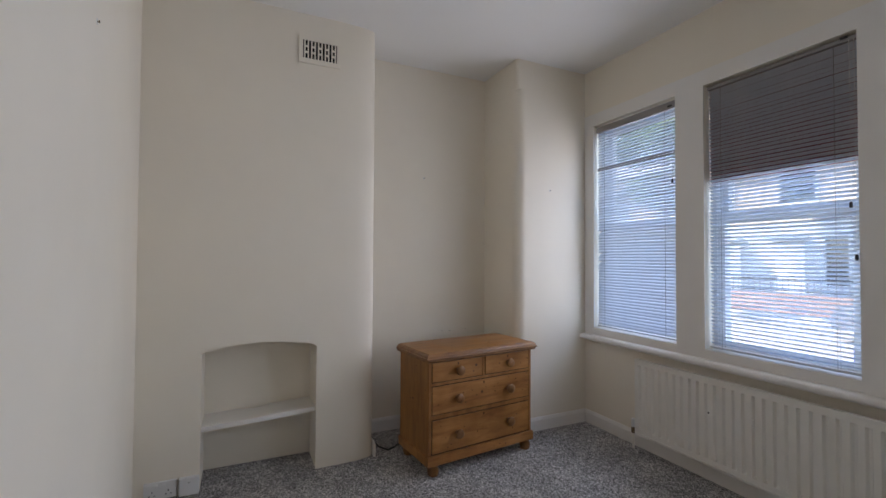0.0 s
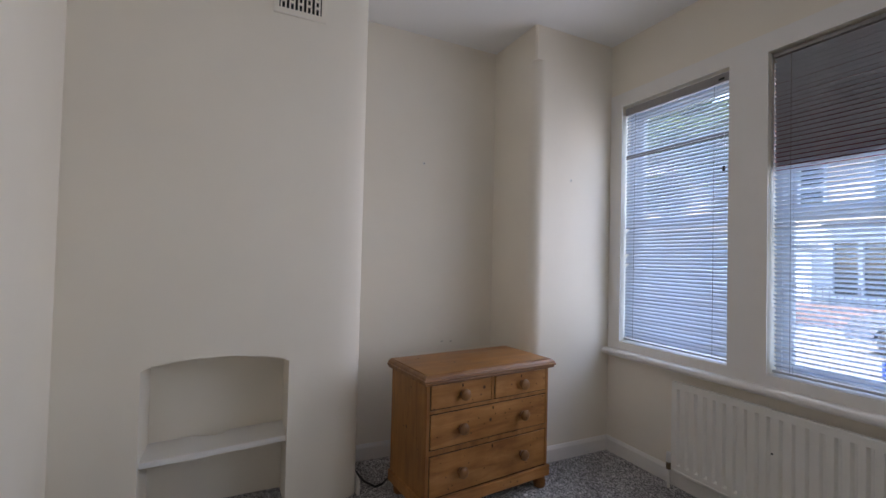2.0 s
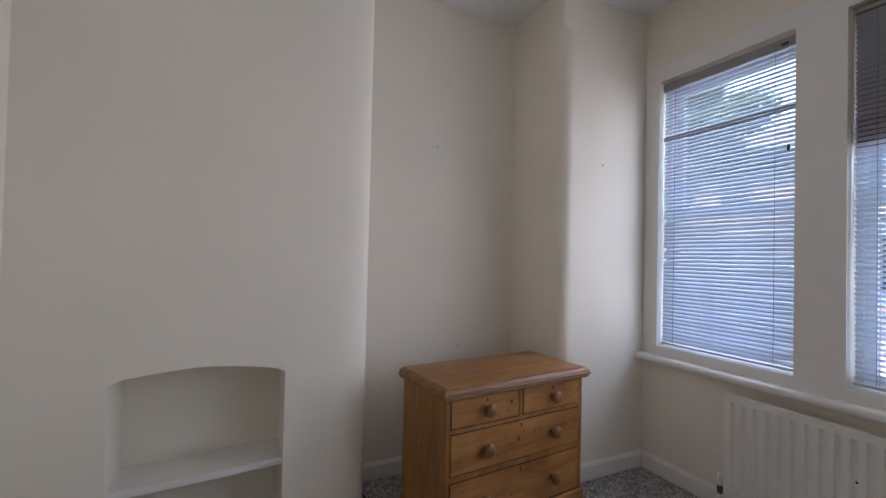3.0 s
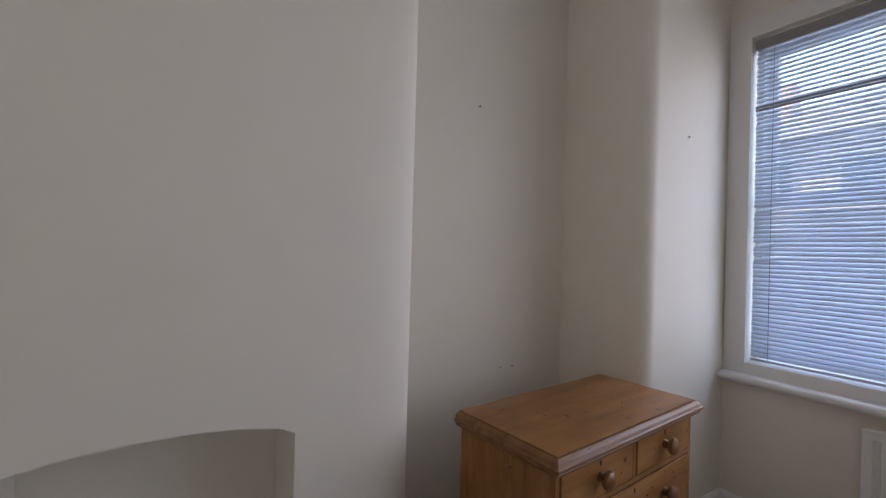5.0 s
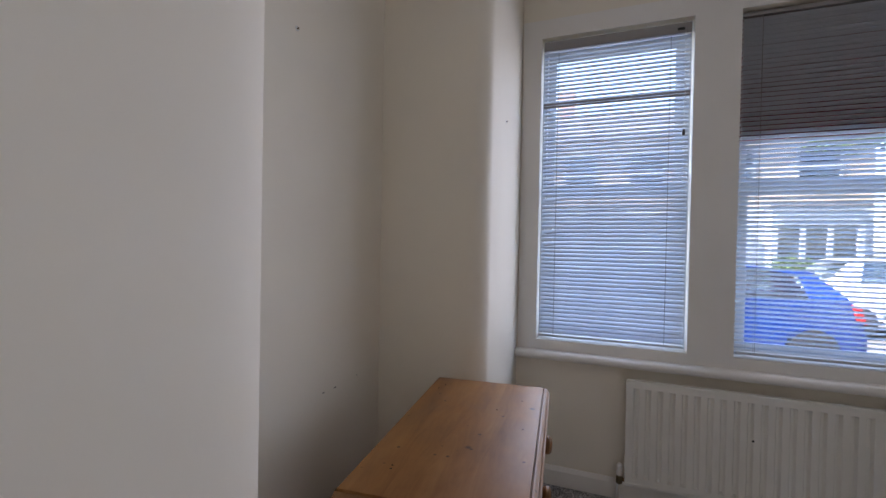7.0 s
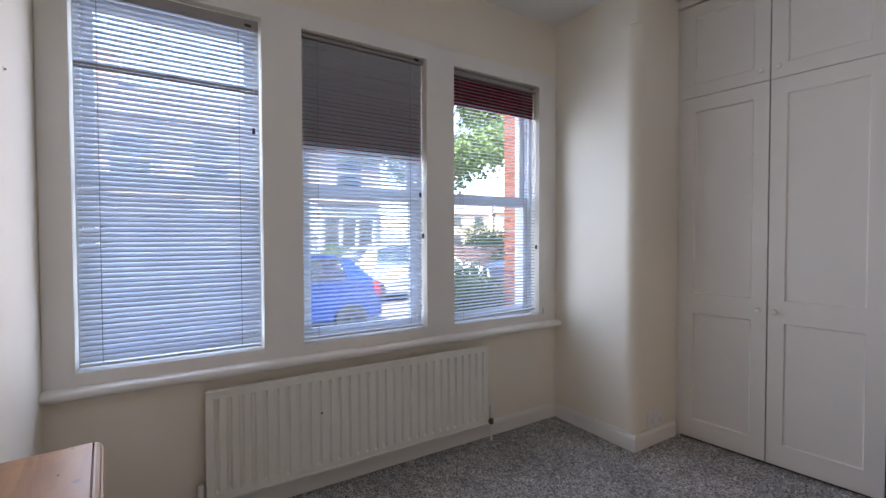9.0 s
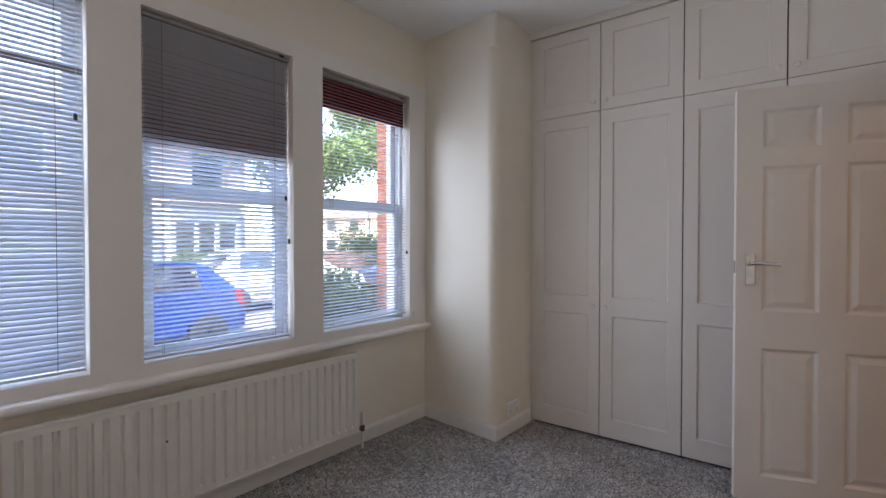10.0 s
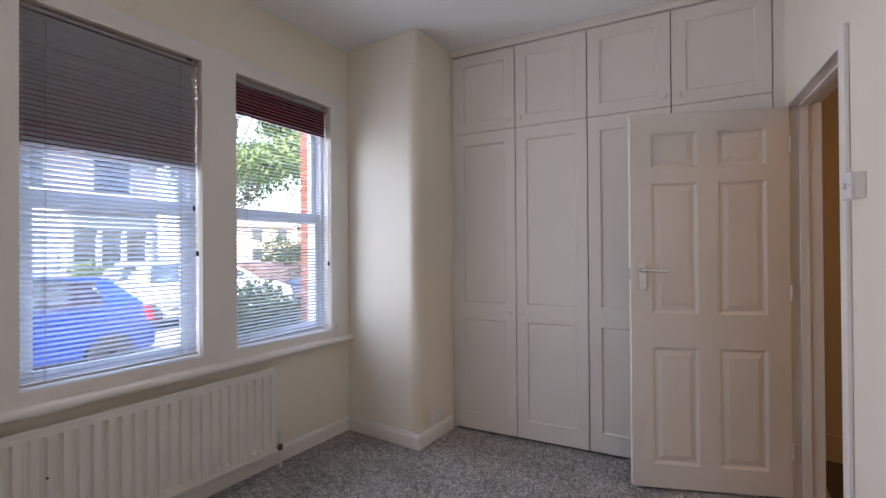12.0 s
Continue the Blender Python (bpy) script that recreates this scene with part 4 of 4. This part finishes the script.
def shrub(name, x, y, z, w, d, h, count, leaf, seed, label):
    ob = thing(name, pose(x, y, z), label, "hedge" if name == "hedge" else "shrub", "garden shrubs")
    rng = random.Random(seed)
    b = bmesh.new()
    blobs = []
    for k in range(max(5, int(w * 5))):
        px, py = rng.uniform(-w / 2, w / 2), rng.uniform(-d / 2, d / 2)
        pz = h * rng.uniform(0.35, 0.8)
        add_tube(b, [(px * 0.6, py * 0.6, 0), (px, py, pz)], 0.012, 5)
        s = 0.3 * h * rng.uniform(0.7, 1.2)
        blobs.append(((px, py, pz), (s * 1.2, s, s)))
    part("stems", b, BARK, ob)
    me = leaf_cloud(blobs, count, leaf, seed)
    me.materials.append(SHRUB)
    o = new("foliage", me)
    o.parent = ob
    return ob


def car(m, paint_mat, label):
    """A small hatchback, front towards local -x, standing on z = 0."""
    ob = thing("car", m, label, "car", "parked cars")
    side = [(-2.02, 0.32), (-2.05, 0.55), (-1.98, 0.72), (-1.55, 0.86), (-1.05, 0.95), (1.86, 0.98), (1.98, 0.86), (2.02, 0.58), (1.98, 0.30)]
    for cx in (1.46, -1.27):
        side += [(cx + 0.36 * math.cos(a), 0.30 + 0.34 * math.sin(a)) for a in [math.pi * k / 10 for k in range(11)]]
    b = bmesh.new()
    add_prism(b, [(x, -0.83, z) for x, z in side], (0, 1.66, 0))
    bmesh.ops.triangulate(b, faces=[f for f in b.faces if len(f.verts) > 4])
    for v in b.verts:
        f = max(0.0, (v.co.z - 0.55) / 0.43)
        v.co.y *= 1 - 0.05 * f * f
        if abs(v.co.x) > 1.9:
            v.co.y *= 0.92
    part("body", b, paint_mat, ob, "", True)
    def lean(x, z, s, inset=0.0):
        return (x, s * (0.79 - 0.19 * (z - 0.95) / 0.45 - inset), z)

    b = bmesh.new()
    ring = ((-0.40, 1.36), (-0.30, 1.405), (0.25, 1.45), (0.95, 1.43), (1.52, 1.37), (1.50, 1.33), (0.95, 1.385), (0.25, 1.40), (-0.30, 1.36))
    add_prism(b, [(x, -0.605, z) for x, z in ring], (0, 1.21, 0))
    part("roof", b, paint_mat, ob, "", True)
    for s in (-1, 1):
        for pts in (((-1.10, 0.94), (-1.02, 0.94), (-0.30, 1.37), (-0.40, 1.38)), ((0.26, 0.95), (0.35, 0.95), (0.35, 1.41), (0.26, 1.41)),
                    ((1.42, 0.95), (1.90, 0.97), (1.50, 1.35), (0.95, 1.415), (0.95, 1.385), (1.32, 1.34))):
            b = bmesh.new()
            add_prism(b, [lean(x, z, s) for x, z in pts], (0, -s * 0.05, 0))
            part("pillar", b, paint_mat, ob)
        for pts in (((-1.02, 0.95), (-0.32, 1.37), (0.26, 1.40), (0.26, 0.95)), ((0.35, 0.95), (0.35, 1.40), (0.95, 1.385), (1.31, 1.34), (1.42, 0.95))):
            b = bmesh.new()
            add_prism(b, [lean(x, z, s, 0.015) for x, z in pts], (0, -s * 0.006, 0))
            part("side_window", b, CARPANE, ob).visible_shadow = False
        b = bmesh.new()
        add_prism(b, [(1.90, s * 0.55, 0.70), (1.93, s * 0.79, 0.72), (1.86, s * 0.80, 0.96), (1.88, s * 0.62, 0.96)], (0.10, 0, -0.02))
        part("tail_light", b, REDLENS, ob)
        part("mirror", add_box(bmesh.new(), (-0.72, s * 0.86 - 0.07, 0.98), (-0.60, s * 0.86 + 0.07, 1.08), 0.03), paint_mat, ob)
        part("door_handle", add_box(bmesh.new(), (0.02, s * 0.815 - 0.012, 0.84), (0.18, s * 0.815 + 0.012, 0.87), 0.006), paint_mat, ob)
        for cx in (-1.27, 1.46):
            turn = Matrix.Translation((cx, s * 0.745, 0.30)) @ pose(0, 0, 0, 90 * s)
            wheel = part("wheel", add_lathe(bmesh.new(), ((0.20, -0.09), (0.285, -0.085), (0.30, -0.05), (0.30, 0.06), (0.285, 0.085), (0.20, 0.09)), turn, 28), TYRE, ob, "", True)
            b = bmesh.new()
            add_lathe(b, ((0.20, -0.03), (0.205, -0.088), (0.19, -0.088), (0.185, -0.06)), turn, 28)
            for k in range(10):
                a = k * math.tau / 10
                d, t2 = Vector((math.cos(a), math.sin(a), 0)), Vector((-math.sin(a), math.cos(a), 0)) * 0.014
                add_prism(b, [turn @ (d * r + t2 * f + Vector((0, 0, -0.086))) for r, f in ((0.03, -1), (0.195, -1), (0.195, 1), (0.03, 1))], turn.to_3x3() @ Vector((0, 0, 0.02)))
            add_lathe(b, ((0.045, -0.09), (0.04, -0.06)), turn, 14)
            part("rim", b, ALLOY, wheel)
    b = bmesh.new()
    add_prism(b, [(-1.02, -0.66, 0.99), (-0.42, -0.54, 1.37), (-0.42, 0.54, 1.37), (-1.02, 0.66, 0.99)], (-0.02, 0, 0.014))
    part("windscreen", b, CARPANE, ob).visible_shadow = False
    b = bmesh.new()
    add_prism(b, [(1.88, -0.64, 1.00), (1.51, -0.56, 1.33), (1.51, 0.56, 1.33), (1.88, 0.64, 1.00)], (0.02, 0, 0.014))
    part("rear_window", b, CARPANE, ob).visible_shadow = False
    part("rear_bumper", add_box(bmesh.new(), (1.93, -0.74, 0.30), (2.07, 0.74, 0.56), 0.04), paint_mat, ob)
    part("front_bumper", add_box(bmesh.new(), (-2.10, -0.74, 0.28), (-1.96, 0.74, 0.54), 0.04), paint_mat, ob)
    return ob


car(pose(1.68, 6.02, ROAD), BLUE, "bright blue hatchback parked at the kerb")
car(pose(6.5, 9.25, ROAD, 0, 0, 180) @ Matrix.Scale(1.09, 4), WHITECAR, "white car parked across the street")
car(pose(11.9, 9.6, ROAD), NAVYCAR, "dark navy car parked behind a white one")
car(pose(-0.2, 9.8, ROAD), GREYCAR, "dark grey car parked across the street")


def terrace_house(x, label, door_left):
    """One house of the row opposite: rendered ground floor with a square bay, brick above."""
    ob = thing("terraced_house", pose(x, 15.0, ROAD + 0.14), label, "house", "houses opposite")
    w = 5.0
    part("ground_wall", boxes(((0, 0, 0), (w, 6, 2.9))), RENDERW, ob, "pale rendered ground floor")
    part("upper_wall", boxes(((0, 0.02, 2.9), (w, 6, 5.6))), PALEWALL, ob, "pale brick upper storey")
    b = bmesh.new()
    add_prism(b, [(-0.02, -0.3, 5.55), (-0.02, 3.0, 7.4), (-0.02, 6.3, 5.55)], (w + 0.04, 0, 0))
    roof = part("roof", b, SLATE, ob)
    part("chimney", boxes(((0.1, 2.6, 6.6), (0.8, 3.4, 8.4))), FARBRICK, roof)
    bx = 2.2 if door_left else 0.4
    dx = 0.6 if door_left else 3.5
    bay = part("bay", boxes(((bx, -0.7, 0), (bx + 2.3, 0, 0.8)), ((bx, -0.7, 2.35), (bx + 2.3, 0, 2.9)), ((bx, -0.7, 0.8), (bx + 0.15, 0, 2.35)), ((bx + 2.15, -0.7, 0.8), (bx + 2.3, 0, 2.35)),
                            ((bx + 0.75, -0.7, 0.8), (bx + 0.87, -0.5, 2.35)), ((bx + 1.43, -0.7, 0.8), (bx + 1.55, -0.5, 2.35))), RENDERW, ob)
    part("bay_roof", boxes(((bx - 0.1, -0.85, 2.9), (bx + 2.4, 0, 3.02)), bevel=0.02), SLATE, ob)
    for k in range(3):
        a = bx + 0.15 + k * 0.68
        part("pane", boxes(((a, -0.58, 0.8), (a + 0.6, -0.56, 2.35))), CARGLASS, bay)
    for a in (0.7, 3.0):
        wn = part("window", boxes(((a, -0.03, 3.5), (a + 1.2, 0.02, 3.6)), ((a, -0.03, 4.9), (a + 1.2, 0.02, 5.0)), ((a, -0.03, 3.6), (a + 0.08, 0.02, 4.9)),
                                  ((a + 1.12, -0.03, 3.6), (a + 1.2, 0.02, 4.9)), ((a + 0.08, -0.03, 4.22), (a + 1.12, 0.02, 4.28))), RENDERW, ob)
        part("pane", boxes(((a + 0.08, -0.005, 3.6), (a + 1.12, 0.015, 4.9))), CARGLASS, wn)
    part("front_door", boxes(((dx, -0.04, 0.1), (dx + 0.9, 0, 2.15)), bevel=0.01), FRAMEW, ob)
    part("door_canopy", boxes(((dx - 0.15, -0.5, 2.3), (dx + 1.05, 0, 2.42)), bevel=0.02), RENDERW, ob)
    return ob


for k in range(5):
    terrace_house(-17.0 + 5.0 * k, "pale rendered and brick terraced house across the street", k % 2 == 0)


def far_house(x, y, turn, label):
    ob = thing("far_house", pose(x, y, ROAD, 0, 0, turn), label, "house", "distant houses")
    part("wall", boxes(((-4, -3, 0), (4, 3, 4.6))), PALEWALL, ob)
    b = bmesh.new()
    add_prism(b, [(-4.2, -3.4, 4.5), (-4.2, 0, 6.6), (-4.2, 3.4, 4.5)], (8.4, 0, 0))
    part("roof", b, SLATE, ob)
    part("chimney", boxes(((1.5, -0.4, 5.8), (2.2, 0.4, 7.6))), FARBRICK, ob)
    for a in (-3.2, -0.6, 2.0):
        for z in (0.9, 3.0):
            wn = part("window", boxes(((a, -3.05, z), (a + 1.2, -3.0, z + 1.3))), RENDERW, ob)
            part("pane", boxes(((a + 0.1, -3.08, z + 0.1), (a + 1.1, -3.05, z + 1.2))), CARGLASS, wn)


far_house(36, 36, -35, "distant red brick house with slate roof")
far_house(29, 42, -20, "distant red brick house with slate roof")

tree(8.9, 11.8, 8.2, 4.3, 5, "leafy green street tree on the far pavement")
tree(-8.2, 11.5, 7.8, 2.8, 8, "leafy green street tree on the far pavement")
shrub("shrub", 3.32, 1.80, ROAD + 0.14, 1.15, 0.9, 1.24, 8000, 0.055, 3, "loose green garden shrub below the window")
shrub("hedge", 14.5, 13.4, ROAD + 0.1, 6.0, 1.2, 2.2, 9000, 0.12, 4, "tall dark green clipped hedge")
shrub("hedge", 5.85, 14.0, ROAD + 0.14, 0.9, 0.8, 1.5, 2600, 0.08, 6, "rounded green bush before the house opposite")
shrub("hedge", -9.5, 13.6, ROAD + 0.14, 3.4, 0.8, 1.3, 3600, 0.10, 9, "low green hedge before the house opposite")

setting("far_garden_wall", boxes(((7.5, 12.82, ROAD), (26, 13.0, ROAD + 1.4)), ((-20, 12.82, ROAD), (1.5, 13.0, ROAD + 0.7))), FARBRICK, "low red brick garden wall", "garden wall")
gate = thing("railing", pose(-6.0, 12.9, ROAD + 0.7), "low black iron railing on a garden wall", "railing")
part("rail", boxes(((-5, -0.012, 0.42), (5, 0.012, 0.45)), ((-5, -0.012, 0.06), (5, 0.012, 0.09))), BLACK, gate)
for k in range(60):
    x = -4.9 + k * 0.165
    part("baluster", boxes(((x - 0.008, -0.008, 0.0), (x + 0.008, 0.008, 0.52))), BLACK, gate)

# brick pier of the porch beside the window, brick by brick
pier_b = new("brick_pier")
pier_b.matrix_world = pose(3.37, 0.86, ROAD)
tagged(pier_b, "red brick porch pier outside the window", "brick pier", "", "structure")
part("mortar", boxes(((0.006, 0.006, 0), (0.444, 0.444, 3.6))), MORTAR, pier_b)
half = bmesh.new()
add_box(half, (0, 0, 0), (0.2175, 0.105, 0.065), 0.004, 1)
bmesh.ops.recalc_face_normals(half, faces=half.faces)
brick_me = bpy.data.meshes.new("brick")
half.to_mesh(brick_me)
half.free()
brick_me.materials.append(BRICK)
rngb = random.Random(11)
for row in range(48):
    z = 0.005 + row * 0.075
    if row % 2:
        spots = ((0, 0, 0), (0.2325, 0, 0), (0, 0.345, 0), (0.2325, 0.345, 0), (0.105, 0.116, 90), (0.45, 0.116, 90))
    else:
        spots = ((0.105, 0, 90), (0.105, 0.2325, 90), (0.45, 0, 90), (0.45, 0.2325, 90), (0.116, 0, 0), (0.116, 0.345, 0))
    for bx, by, turn in spots:
        o = new("brick", brick_me)
        o.parent = pier_b
        o.matrix_basis = pose(bx + rngb.uniform(-0.002, 0.002), by + rngb.uniform(-0.002, 0.002), z, 0, 0, turn + rngb.uniform(-0.5, 0.5))
